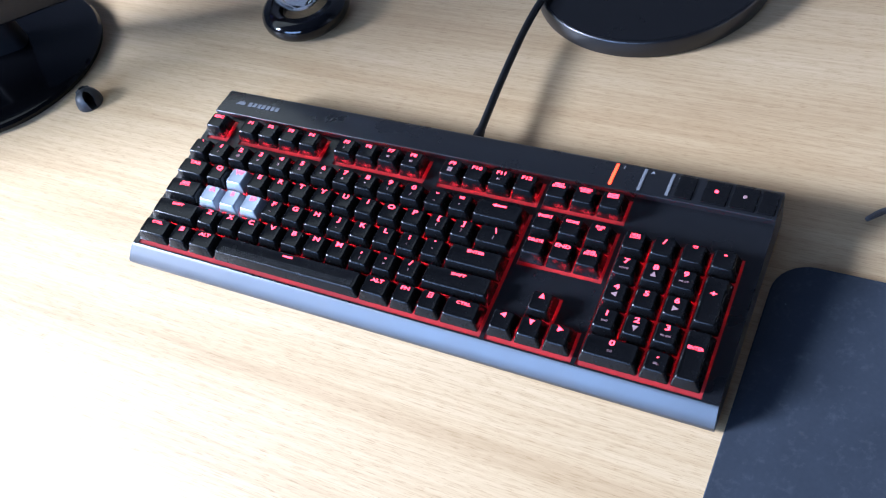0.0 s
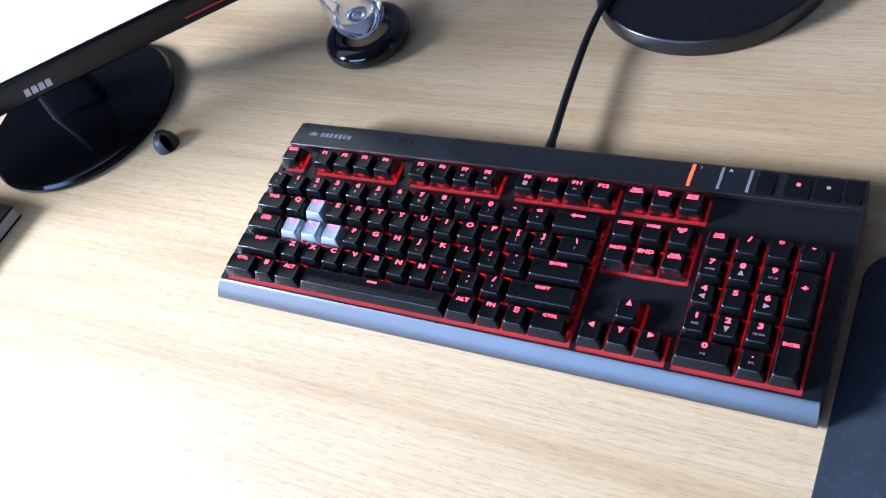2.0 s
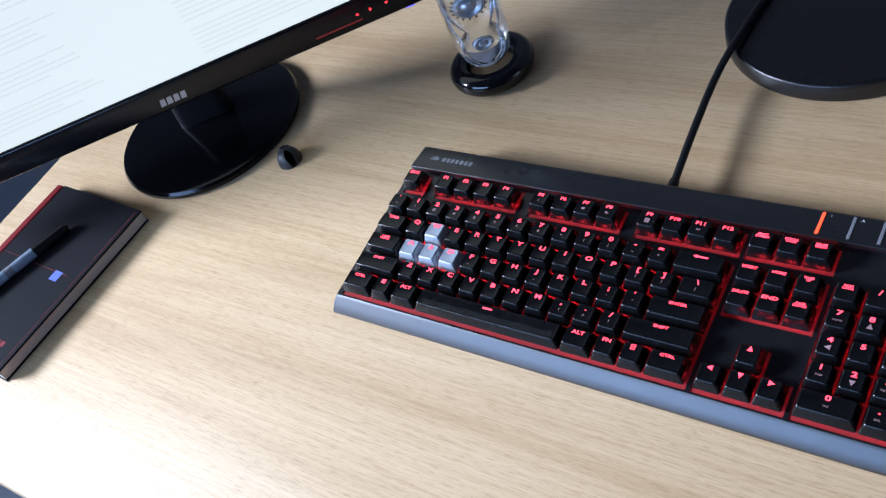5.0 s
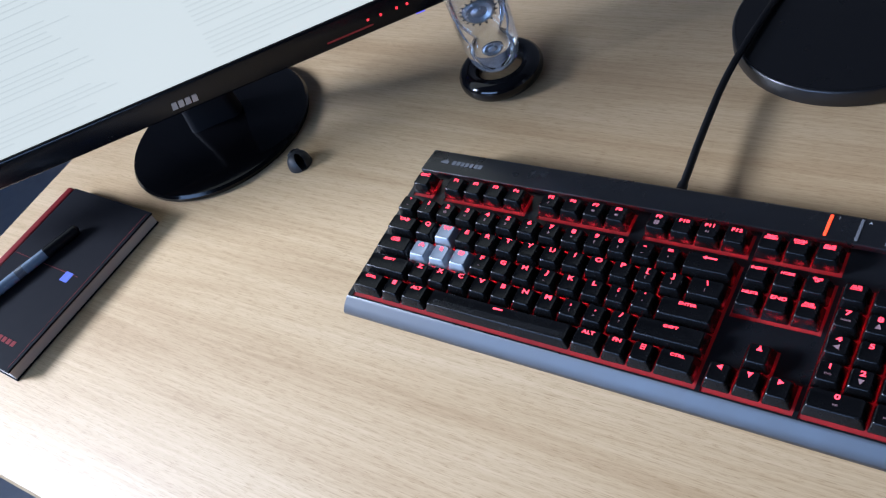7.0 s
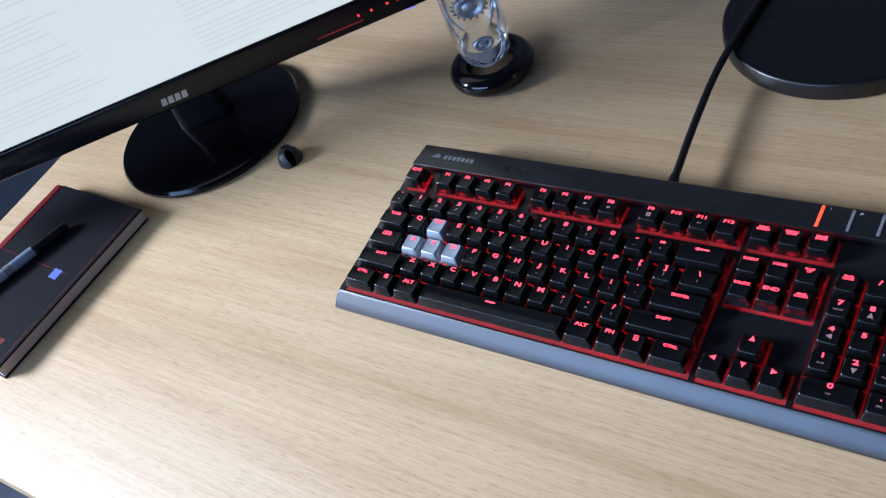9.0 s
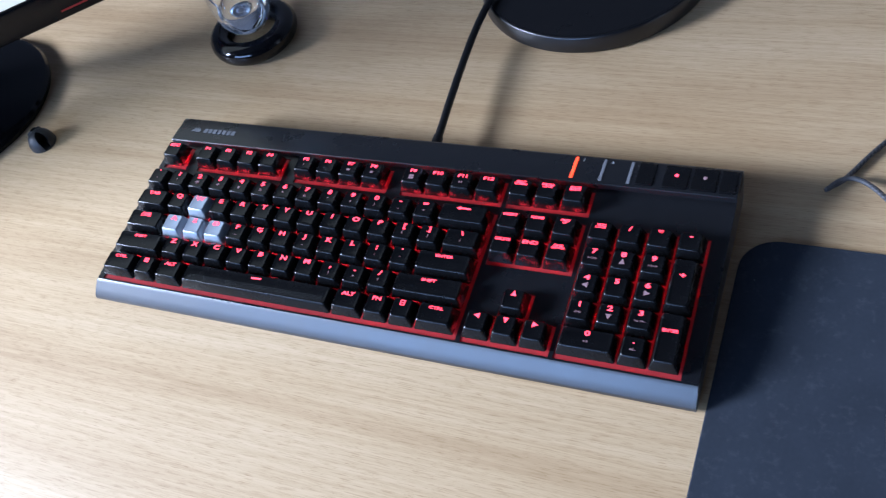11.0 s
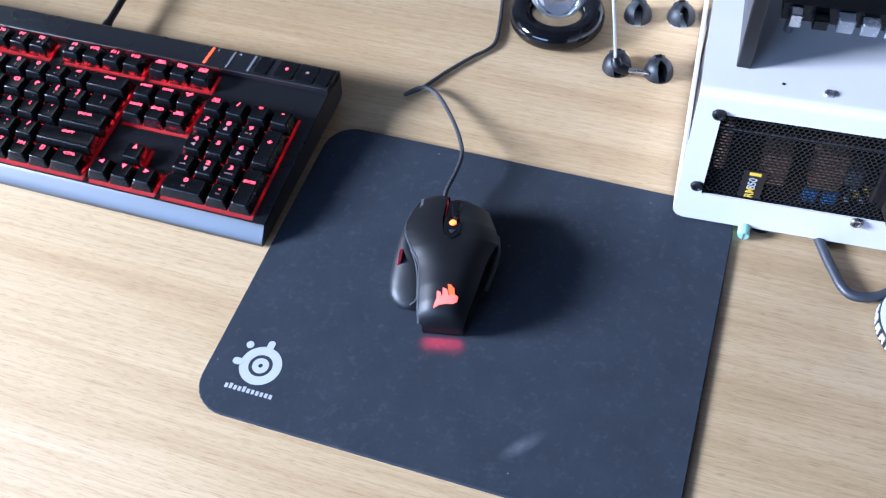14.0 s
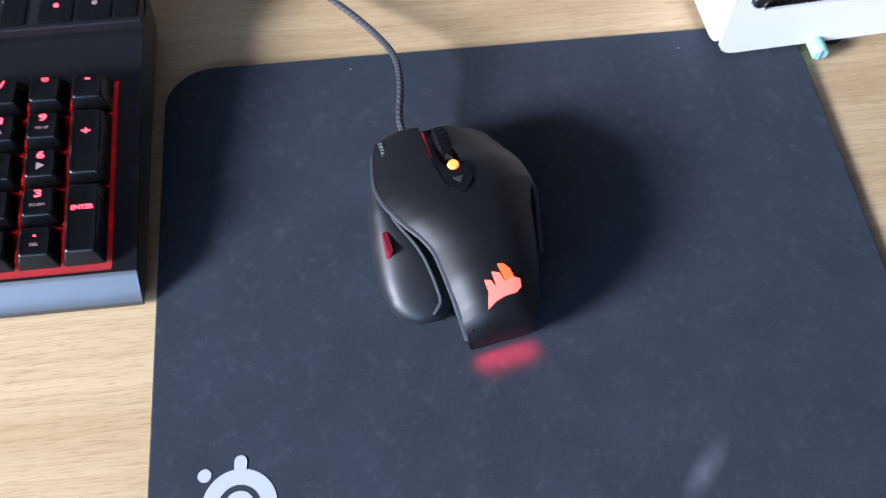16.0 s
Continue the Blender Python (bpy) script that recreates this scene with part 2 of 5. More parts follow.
CLEAR_INNER = material("pale_inner_plastic", (0.24, 0.27, 0.31), 0.15, coat=0.6, vary=0.45, scale=140)
FROSTED = clear_material("frosted_acrylic", (0.90, 0.93, 0.97), 1.38, 0.10)
SILVER = material("silver_cone", (0.34, 0.36, 0.39), 0.25, metal=0.7, vary=0.3, scale=300)
BLUE_SUIT = material("blue_paint", (0.02, 0.035, 0.55), 0.3)
GREY_BASE = material("pale_grey_paint", (0.50, 0.54, 0.60), 0.45)

# ---- mesh helpers ----


def part(name, bm, mat, parent=None, label="", smooth=True, angle=35):
    me = bpy.data.meshes.new(name)
    bmesh.ops.recalc_face_normals(bm, faces=bm.faces)
    if smooth:
        for f in bm.faces:
            f.smooth = True
        for e in bm.edges:
            if len(e.link_faces) == 2 and e.calc_face_angle(0) > radians(angle):
                e.smooth = False
    bm.to_mesh(me)
    bm.free()
    for one in mat if isinstance(mat, (list, tuple)) else [mat]:
        me.materials.append(one)
    ob = new(name, me)
    if parent:
        ob.parent = parent
    if label:
        ob["label"] = label
    return ob


def thing(name, label, category, place=(0, 0, 0), turn=0.0, group="", kind=""):
    ob = new(name)
    ob.empty_display_size = 0.02
    ob.matrix_basis = pose(*place, 0, 0, turn)
    return tagged(ob, label, category, group, kind)


def box(bm, x0, x1, y0, y1, z0, z1, bevel=0.0, seg=2, m=0):
    vs = [bm.verts.new((x, y, z)) for z in (z0, z1) for y in (y0, y1) for x in (x0, x1)]
    fs = [bm.faces.new([vs[i] for i in q]) for q in ((0, 2, 3, 1), (4, 5, 7, 6), (0, 1, 5, 4), (2, 6, 7, 3), (0, 4, 6, 2), (1, 3, 7, 5))]
    for f in fs:
        f.material_index = m
    if bevel:
        es = list({e for f in fs for e in f.edges})
        r = bmesh.ops.bevel(bm, geom=es, offset=bevel, segments=seg, affect="EDGES", profile=0.5)
        for f in r["faces"]:
            f.material_index = m
    return bm


def boxed(*a, **k):
    return box(bmesh.new(), *a, **k)


def lathe(bm, profile, seg=48, m=0, cx=0.0, cy=0.0):
    """Turned about the z axis; profile of (r, z); r = 0 closes the end."""
    rings = []
    for r, z in profile:
        if r < 1e-7:
            rings.append([bm.verts.new((cx, cy, z))])
        else:
            rings.append([bm.verts.new((cx + r * math.cos(2 * math.pi * i / seg), cy + r * math.sin(2 * math.pi * i / seg), z)) for i in range(seg)])
    for a, b in zip(rings, rings[1:]):
        for i in range(seg):
            j = (i + 1) % seg
            q = [a[i % len(a)], a[j % len(a)], b[j % len(b)], b[i % len(b)]]
            q = list(dict.fromkeys(q))
            if len(q) > 2:
                f = bm.faces.new(q)
                f.material_index = m
    return bm


def smooth_path(pts, per=8):
    """A Catmull-Rom line through the points."""
    p = [Vector(q) for q in pts]
    p = [2 * p[0] - p[1]] + p + [2 * p[-1] - p[-2]]
    out = []
    for i in range(1, len(p) - 2):
        for k in range(per):
            t = k / per
            a, b, c, d = p[i - 1:i + 3]
            out.append(0.5 * (2 * b + (c - a) * t + (2 * a - 5 * b + 4 * c - d) * t * t + (3 * b - a - 3 * c + d) * t ** 3))
    return out + [p[-2]]


def tube(bm, pts, radius, seg=10, per=8, m=0, alt=None):
    """A round cable along the points; alt: a second material index for a woven look."""
    line = smooth_path(pts, per)
    rings, side = [], None
    for i, c in enumerate(line):
        d = (line[min(i + 1, len(line) - 1)] - line[max(i - 1, 0)]).normalized()
        if side is None:
            side = d.orthogonal().normalized()
        side = (side - d * side.dot(d)).normalized()
        up = d.cross(side)
        r = radius(i / (len(line) - 1)) if callable(radius) else radius
        rings.append([bm.verts.new(c + r * (math.cos(2 * math.pi * k / seg) * side + math.sin(2 * math.pi * k / seg) * up)) for k in range(seg)])
    for i, (a, b) in enumerate(zip(rings, rings[1:])):
        for k in range(seg):
            f = bm.faces.new((a[k], a[(k + 1) % seg], b[(k + 1) % seg], b[k]))
            f.material_index = m if alt is None or (i + k) % 3 else alt
    for r in (rings[0], rings[-1]):
        bm.faces.new(r).material_index = m
    return bm


def rounded(hx, hy, r, z, cx=0.0, cy=0.0, n=3):
    """Points of a rounded rectangle, anticlockwise."""
    out = []
    for sx, sy, a0 in ((1, 1, 0), (-1, 1, 90), (-1, -1, 180), (1, -1, 270)):
        for k in range(n + 1):
            a = radians(a0 + 90 * k / n)
            out.append((cx + sx * (hx - r) + r * math.cos(a), cy + sy * (hy - r) + r * math.sin(a), z))
    return out


def stack(bm, loops, m=0, close=True):
    """A skin over loops of equal length, capped at both ends."""
    rings = [[bm.verts.new(p) for p in loop] for loop in loops]
    k = len(rings[0])
    for a, b in zip(rings, rings[1:]):
        for i in range(k):
            bm.faces.new((a[i], a[(i + 1) % k], b[(i + 1) % k], b[i])).material_index = m
    if close:
        bm.faces.new(rings[0][::-1]).material_index = m
        bm.faces.new(rings[-1]).material_index = m
    return bm


def prism(bm, outline, z0, z1, m=0):
    return stack(bm, [[(x, y, z0) for x, y in outline], [(x, y, z1) for x, y in outline]], m)


def extrude_x(bm, profile, x0, x1, m=0):
    """A side profile of (y, z) drawn out along x."""
    return stack(bm, [[(x0, y, z) for y, z in profile], [(x1, y, z) for y, z in profile]], m)


TEXTS = {}


def text_mesh(words, size, wide=1.25, bold=0.0, thick=0.0001):
    """Flat raised lettering, centred, lying in the xy plane."""
    key = (words, size, wide, bold)
    if key not in TEXTS:
        cu = bpy.data.curves.new("lettering", "FONT")
        cu.body, cu.size, cu.align_x, cu.align_y = words, size, "CENTER", "CENTER"
        cu.extrude, cu.offset, cu.resolution_u, cu.space_line = thick, bold, 2, 0.8
        ob = bpy.data.objects.new("lettering", cu)
        scene.collection.objects.link(ob)
        dg = bpy.context.evaluated_depsgraph_get()
        me = bpy.data.meshes.new_from_object(ob.evaluated_get(dg))
        me.transform(Matrix.Diagonal((wide, 1, 1, 1)))
        bpy.data.objects.remove(ob)
        bpy.data.curves.remove(cu)
        TEXTS[key] = me
    return TEXTS[key]


def lettering(name, words, size, mat, parent, m, wide=1.25, bold=0.0):
    me = text_mesh(words, size, wide, bold)
    if me.materials and me.materials[0] != mat:
        me = me.copy()
        me.materials.clear()
    if not me.materials:
        me.materials.append(mat)
    ob = new(name, me)
    ob.parent = parent
    ob.matrix_basis = m
    return ob

# ---- the room ----
FLOOR_Z, CEIL_Z = -0.74, 1.90
RX0, RX1, RY0, RY1 = -2.4, 3.2, -1.90, 0.85
tagged(part("floor", boxed(RX0 - 0.1, RX1 + 0.1, RY0 - 0.1, RY1 + 0.1, FLOOR_Z - 0.05, FLOOR_Z), CARPET), "grey carpeted floor below the desk", "floor", kind="structure")
tagged(part("ceiling", boxed(RX0 - 0.1, RX1 + 0.1, RY0 - 0.1, RY1 + 0.1, CEIL_Z, CEIL_Z + 0.05), CEIL), "plain painted ceiling", "ceiling", kind="structure")
tagged(part("wall_back", boxed(RX0, RX1, RY1, RY1 + 0.1, FLOOR_Z, CEIL_Z), WALL), "plain painted wall behind the desk", "wall", kind="structure")
tagged(part("wall_right", boxed(RX1, RX1 + 0.1, RY0 - 0.1, RY1 + 0.1, FLOOR_Z, CEIL_Z), WALL), "plain painted side wall", "wall", kind="structure")
bm = bmesh.new()
# assumed opening, placed to suit the added front lamp
FX0, FX1, FZ0, FZ1 = -1.26, 0.42, 0.28, 0.96
box(bm, RX0, FX0, RY0 - 0.1, RY0, FLOOR_Z, CEIL_Z)
box(bm, FX1, RX1, RY0 - 0.1, RY0, FLOOR_Z, CEIL_Z)
box(bm, FX0, FX1, RY0 - 0.1, RY0, FLOOR_Z, FZ0)
box(bm, FX0, FX1, RY0 - 0.1, RY0, FZ1, CEIL_Z)
tagged(part("wall_front", bm, WALL), "painted wall across the room with an assumed window opening", "wall", kind="structure")
bm = bmesh.new()
WY0, WY1, WZ0, WZ1 = -1.84, -0.57, 0.72, 1.70
box(bm, RX0 - 0.1, RX0, RY0 - 0.1, WY0, FLOOR_Z, CEIL_Z)
box(bm, RX0 - 0.1, RX0, WY1, RY1 + 0.1, FLOOR_Z, CEIL_Z)
box(bm, RX0 - 0.1, RX0, WY0, WY1, FLOOR_Z, WZ0)
box(bm, RX0 - 0.1, RX0, WY0, WY1, WZ1, CEIL_Z)
tagged(part("wall_left", bm, WALL), "painted wall with a window opening", "wall", kind="structure")

# ---- the desk ----
desk = thing("desk", "pale oak laminate desk with straight front edge", "desk")
DX0, DX1, DY0, DY1 = -0.481, 1.35, -0.254, 0.80
part("desktop", boxed(DX0, DX1, DY0, DY1, -0.025, 0.0, bevel=0.0012), WOOD, desk)
for x in (DX0 + 0.03, DX1 - 0.03):
    part("side_panel", boxed(x - 0.012, x + 0.012, DY0 + 0.05, DY1 - 0.02, FLOOR_Z, -0.025), WOOD, desk)
part("back_panel", boxed(DX0 + 0.042, DX1 - 0.042, DY1 - 0.06, DY1 - 0.042, -0.45, -0.025), WOOD, desk)

# ---- the keyboard ----
U = 0.01905
SLOPE = 0.08
TILT = math.degrees(math.atan(SLOPE))


def top_z(y):
    return 0.0166 + SLOPE * (y + 0.011)


def floor_z(y):
    return top_z(y) - 0.0017


KX0, KX1, KBACK, KBAR = -0.0055, 0.4400, 0.1425, 0.1165
keyboard = thing("keyboard", "black mechanical keyboard with glowing red backlit keys on the desk", "keyboard")
front = [(-0.0195, 0.0015), (-0.0220, 0.0026), (-0.0222, 0.0044), (-0.0217, 0.0059), (-0.0176, 0.0105), (-0.0142, 0.0148), (-0.0134, 0.0157), (-0.0124, top_z(-0.0124))]
prof = front + [(-0.0123, floor_z(-0.0123)), (KBACK - 0.001, floor_z(KBACK)), (KBACK, 0.0222), (KBACK - 0.002, 0.006), (KBACK - 0.006, 0.0025)]
bm = extrude_x(bmesh.new(), prof, KX0, KX1)
for v in bm.verts:
    if v.co.x < 0.1 and v.co.y < -0.0126:
        v.co.x -= 0.0030 * min(1.0, (-0.0126 - v.co.y) / 0.006)
body = part("body", bm, LIP, keyboard, "matt black plastic body with sloped front lip", angle=50)
OPEN = [(0, 1, 4.9, 5.9), (1.667, 5.667, 4.9, 5.9), (6.333, 10.333, 4.9, 5.9), (11, 15, 4.9, 5.9), (15.25, 18.25, 4.9, 5.9),
        (0, 15, -0.5, 4.5), (15.25, 18.25, 2.5, 4.5), (15.25, 18.25, -0.5, 0.5), (16.25, 17.25, 0.5, 1.5), (18.5, 22.5, -0.5, 4.5)]
GAP = 0.0009
RECTS = [(a * U - GAP, b * U + GAP, c * U - GAP, d * U + GAP) for a, b, c, d in OPEN]
RECTS = [(x0, x1, -0.0112 if y0 < -0.01 else y0, y1) for x0, x1, y0, y1 in RECTS]
bm = bmesh.new()
xs = sorted({KX0, KX1, *[r[0] for r in RECTS], *[r[1] for r in RECTS]})
ys = sorted({-0.0123, KBAR, *[r[2] for r in RECTS], *[r[3] for r in RECTS]})


def is_open(x, y):
    return any(r[0] < x < r[1] and r[2] < y < r[3] for r in RECTS)


solid = {}
for i in range(len(xs) - 1):
    for j in range(len(ys) - 1):
        solid[i, j] = not is_open((xs[i] + xs[i + 1]) / 2, (ys[j] + ys[j + 1]) / 2)
grid = {}


def node(i, j, low):
    if (i, j, low) not in grid:
        y = ys[j]
        grid[i, j, low] = bm.verts.new((xs[i], y, floor_z(y) if low else top_z(y)))
    return grid[i, j, low]


for (i, j), on in solid.items():
    if not on:
        continue
    bm.faces.new((node(i, j, 0), node(i + 1, j, 0), node(i + 1, j + 1, 0), node(i, j + 1, 0)))
    for (p, q), nb in (((i, j), (i + 1, j)), (i, j - 1)), (((i + 1, j), (i + 1, j + 1)), (i + 1, j)), (((i + 1, j + 1), (i, j + 1)), (i, j + 1)), (((i, j + 1), (i, j)), (i - 1, j)):
        if not solid.get(nb, False):
            bm.faces.new((node(*p, 1), node(*q, 1), node(*q, 0), node(*p, 0)))
part("top_frame", bm, KEY_BODY, keyboard, "matt black frame round the key wells", smooth=False)
for k, (x0, x1, y0, y1) in enumerate(RECTS):
    bm = bmesh.new()
    bm.faces.new([bm.verts.new((x, y, floor_z(y) + 0.0006 + 0.00005 * k)) for x, y in ((x0, y0), (x1, y0), (x1, y1), (x0, y1))])
    part("backlight_plate", bm, BACKLIGHT, keyboard, "red plate lit from below the keys", smooth=False)
BAR0, BAR1 = 0.0314, 0.0304
BAR_TILT = math.degrees(math.atan((BAR1 - BAR0) / (KBACK - KBAR)))


def bar_z(y):
    return BAR0 + (BAR1 - BAR0) * (y - KBAR) / (KBACK - KBAR)


part("rear_bar", extrude_x(bmesh.new(), [(KBAR, floor_z(KBAR)), (KBAR, BAR0 - 0.0005), (KBAR + 0.0005, BAR0),
     (KBACK - 0.0030, bar_z(KBACK - 0.0030)), (KBACK - 0.0008, BAR1 - 0.0010), (KBACK + 0.0003, BAR1 - 0.0028), (KBACK + 0.0003, 0.0225)], KX0 + 0.0015, KX1), KEY_BODY, keyboard, "black rear bar with media strip", angle=40)


def on_bar(x, y, lift=0.0002):
    return pose(x, y, bar_z(y) + lift, BAR_TILT, 0, 0)


# badge and maker's mark as plain shapes on the bar
badge = part("badge", prism(bmesh.new(), [(-0.004, -0.002), (0.004, -0.0024), (0.0046, -0.0005), (0.0034, 0.0014), (0.0024, 0.0002), (0.0016, 0.0026), (0.0002, 0.0006), (-0.0008, 0.0018), (-0.0022, 0.0)], 0, 0.0003), LEGEND_GREY, keyboard, "small grey sail-shaped badge")
badge.matrix_basis = on_bar(0.0135, 0.1295)
for k in range(7):
    bm = boxed(-0.0016, 0.0016, -0.0021, 0.0021, 0, 0.0003)
    part("badge_block", bm, LEGEND_GREY, keyboard).matrix_basis = on_bar(0.0232 + 0.0044 * k, 0.1290)

# indicator strips and the media buttons
for k, (x, mat) in enumerate(((0.3300, LED_ORANGE), (0.3500, LEGEND_GREY), (0.3690, LEGEND_GREY))):
    part("indicator_strip", boxed(-0.0011, 0.0011, -0.0098, 0.0098, 0, 0.0006, bevel=0.0002, seg=1), mat, keyboard,
         "glowing orange-red indicator strip" if k == 0 else "unlit grey indicator strip").matrix_basis = on_bar(x, 0.1293, -0.0001)
lettering("indicator_mark", "1", 0.0030, WHITE_PRINT, keyboard, on_bar(0.3352, 0.1368))
lettering("indicator_mark", "A", 0.0030, WHITE_PRINT, keyboard, on_bar(0.3552, 0.1368))
mark = part("indicator_mark", prism(bmesh.new(), [(-0.0014, -0.0011), (0.0014, -0.0011), (0.0014, -0.0006), (0.0004, -0.0006), (0.0004, 0.0011), (-0.0004, 0.0011), (-0.0004, -0.0006), (-0.0014, -0.0006)], 0, 0.0002), WHITE_PRINT, keyboard)
mark.matrix_basis = on_bar(0.3745, 0.1368)
for x, wd in ((0.3795, 0.0120), (0.3995, 0.0165), (0.4178, 0.0165), (0.4330, 0.0110)):
    hx = wd / 2
    b = part("media_button", stack(bmesh.new(), [rounded(hx, 0.0098, 0.0008, 0), rounded(hx, 0.0098, 0.0008, 0.0007), rounded(hx - 0.0006, 0.0092, 0.0006, 0.0012)]), KEYCAP, keyboard, "flat black rubber button", angle=25)
    b.matrix_basis = on_bar(x, 0.1292, -0.0003)
    if wd > 0.016:
        dot = part("icon", stack(bmesh.new(), [rounded(0.0013, 0.0013, 0.0011, 0), rounded(0.0013, 0.0013, 0.0011, 0.00025)]), LEGEND if x < 0.41 else LEGEND_DIM, b)
        dot.matrix_basis = pose(0, 0.001, 0.0012)

HEIGHT = {0: 0.0094, 1: 0.0092, 2: 0.0096, 3: 0.0104, 4: 0.0112, 5.4: 0.0108}
CAPS = {}


def cap_mesh(wide, deep, h, mat):
    key = (wide, deep, h, mat.name)
    if key in CAPS:
        return CAPS[key]
    hx, hy = wide * U / 2 - 0.00055, deep * U / 2 - 0.00055
    bm = bmesh.new()
    tx = 0.0025
    top_hy, cy = hy - 0.0024, 0.0004
    bowl = []
    for x, y, z in rounded(hx - tx - 0.0020, top_hy - 0.0022, 0.0010, 0, 0, cy):
        bowl.append((x, y, h - 0.00035))

    def tilt(loop):
        return [(x, y, z + (0.00 if h < 0.0101 else -0.05) * (y - cy) * 1.2) for x, y, z in loop]

    stack(bm, [rounded(hx - 0.0012, hy - 0.0012, 0.0011, 0.0012), rounded(hx, hy, 0.0011, 0.0012), rounded(hx - 0.0003, hy - 0.0003, 0.0011, 0.0022), tilt(rounded(hx - tx + 0.0003, top_hy + 0.0003, 0.0016, h - 0.0009, 0, cy)),
               tilt(rounded(hx - tx, top_hy, 0.0016, h - 0.0004, 0, cy)),
               tilt(rounded(hx - tx - 0.0006, top_hy - 0.0006, 0.0013, h, 0, cy)), tilt(bowl)])
    me = bpy.data.meshes.new("keycap")
    bmesh.ops.recalc_face_normals(bm, faces=bm.faces)
    for f in bm.faces:
        f.smooth = True
    for e in bm.edges:
        if e.is_manifold and e.calc_face_angle(0) > radians(24):
            e.smooth = False
    bm.to_mesh(me)
    bm.free()
    me.materials.append(mat)
    CAPS[key] = me
    return me


ARROWS = {"<up>": 90, "<down>": -90, "<left>": 180, "<right>": 0}
SHAPES = {}


def shape_legend(kind, parent, m, mat=LEGEND):
    """Triangles, the long back arrow, bars and small signs that are no letters."""
    if (kind, mat.name) not in SHAPES:
        bm = bmesh.new()
        if kind in ARROWS:
            a = radians(ARROWS[kind])
            pts = [(0.0023, 0), (-0.0015, 0.0019), (-0.0015, -0.0019)]
            prism(bm, [(x * math.cos(a) - y * math.sin(a), x * math.sin(a) + y * math.cos(a)) for x, y in pts], 0, 0.0002)
        elif kind == "<back>":
            prism(bm, [(-0.0055, 0), (-0.0025, 0.0015), (-0.0025, 0.0006), (0.005, 0.0006), (0.005, -0.0006), (-0.0025, -0.0006), (-0.0025, -0.0015)], 0, 0.0002)
        elif kind == "<dash>":
            box(bm, -0.0040, 0.0040, -0.0006, 0.0006, 0, 0.0002)
        elif kind == "<grid>":
            for i in (0, 1):
                for j in (0, 1):
                    box(bm, -0.0018 + 0.0019 * i, -0.0002 + 0.0019 * i, -0.0018 + 0.0019 * j, -0.0002 + 0.0019 * j, 0, 0.0002)
        elif kind == "<list>":
            box(bm, -0.0016, 0.0016, 0.0014, 0.0019, 0, 0.0002)
            box(bm, -0.0016, 0.0016, -0.0019, -0.0014, 0, 0.0002)
            box(bm, -0.0016, -0.0011, -0.0014, 0.0014, 0, 0.0002)
            box(bm, 0.0011, 0.0016, -0.0014, 0.0014, 0, 0.0002)
            box(bm, -0.0007, 0.0007, -0.0003, 0.0003, 0, 0.0002)
        elif kind == "<play>":
            prism(bm, [(-0.0016, -0.001), (0, 0), (-0.0016, 0.001)], 0, 0.0002)
            box(bm, 0.0004, 0.0008, -0.001, 0.001, 0, 0.0002)
        elif kind == "<note>":
            box(bm, -0.0012, 0.0004, -0.0008, 0.0008, 0, 0.0002)
            box(bm, 0.0008, 0.0012, -0.001, 0.001, 0, 0.0002)
        me = bpy.data.meshes.new("legend")
        bm.to_mesh(me)
        bm.free()
        me.materials.append(mat)
        SHAPES[kind, mat.name] = me
    ob = new("legend", SHAPES[kind, mat.name])
    ob.parent = parent
    ob.matrix_basis = m
    return ob


_bm = boxed(-0.0032, 0.0032, -0.0030, 0.0030, 0, 0.0014)
LED_MESH = bpy.data.meshes.new("key_led")
_bm.to_mesh(LED_MESH)
_bm.free()
LED_MESH.materials.append(KEY_LED)


def key(col, row, legend, sub="", wide=1.0, deep=1.0, mat=KEYCAP, ht=None):
    h = ht or HEIGHT[row if row in HEIGHT else int(row)]
    cx, cy = col * U, row * U
    cap = new("keycap", cap_mesh(wide, deep, h, mat))
    cap.parent = keyboard
    cap.matrix_basis = pose(cx, cy, top_z(cy) + 0.0010, TILT, 0, 0)
    if mat is KEY_GREY:
        cap["label"] = "silver-grey textured keycap"
    led = new("key_led", LED_MESH)
    led.parent = keyboard
    led.matrix_basis = pose(cx, cy + 0.0015, floor_z(cy + 0.0015) + 0.0009, TILT, 0, 0)
    lit = LEGEND
    z = h + 0.00002
    slant = 0 if h < 0.0101 else -0.06

    def at(y):
        return pose(0, y, z + slant * (y - 0.0009) - 0.0002, math.degrees(math.atan(slant)), 0, 0)

    y = 0.0042 + (deep - 1) * U * 0.05
    if legend.startswith("<"):
        shape_legend(legend, cap, at(y))
    elif legend:
        size = 0.0050 if len(legend) == 1 else 0.0037 if len(legend) < 4 else 0.0029
        if "\n" in legend:
            size, y = 0.0023, y - 0.0004
        lettering("legend", legend, size, lit, cap, at(y), 1.45 if len(legend) < 4 or wide > 1.3 else 1.1, 0.00013 if size > 0.004 else 0.00009 if size > 0.0035 else 0.00007)
    if sub.startswith("<"):
        shape_legend(sub, cap, at(-0.0012), LEGEND_DIM)
    elif sub:
        lettering("sub_legend", sub, 0.0030 if len(sub) == 1 else 0.0018, LEGEND_DIM, cap, at(-0.0012), 1.2)
    return cap


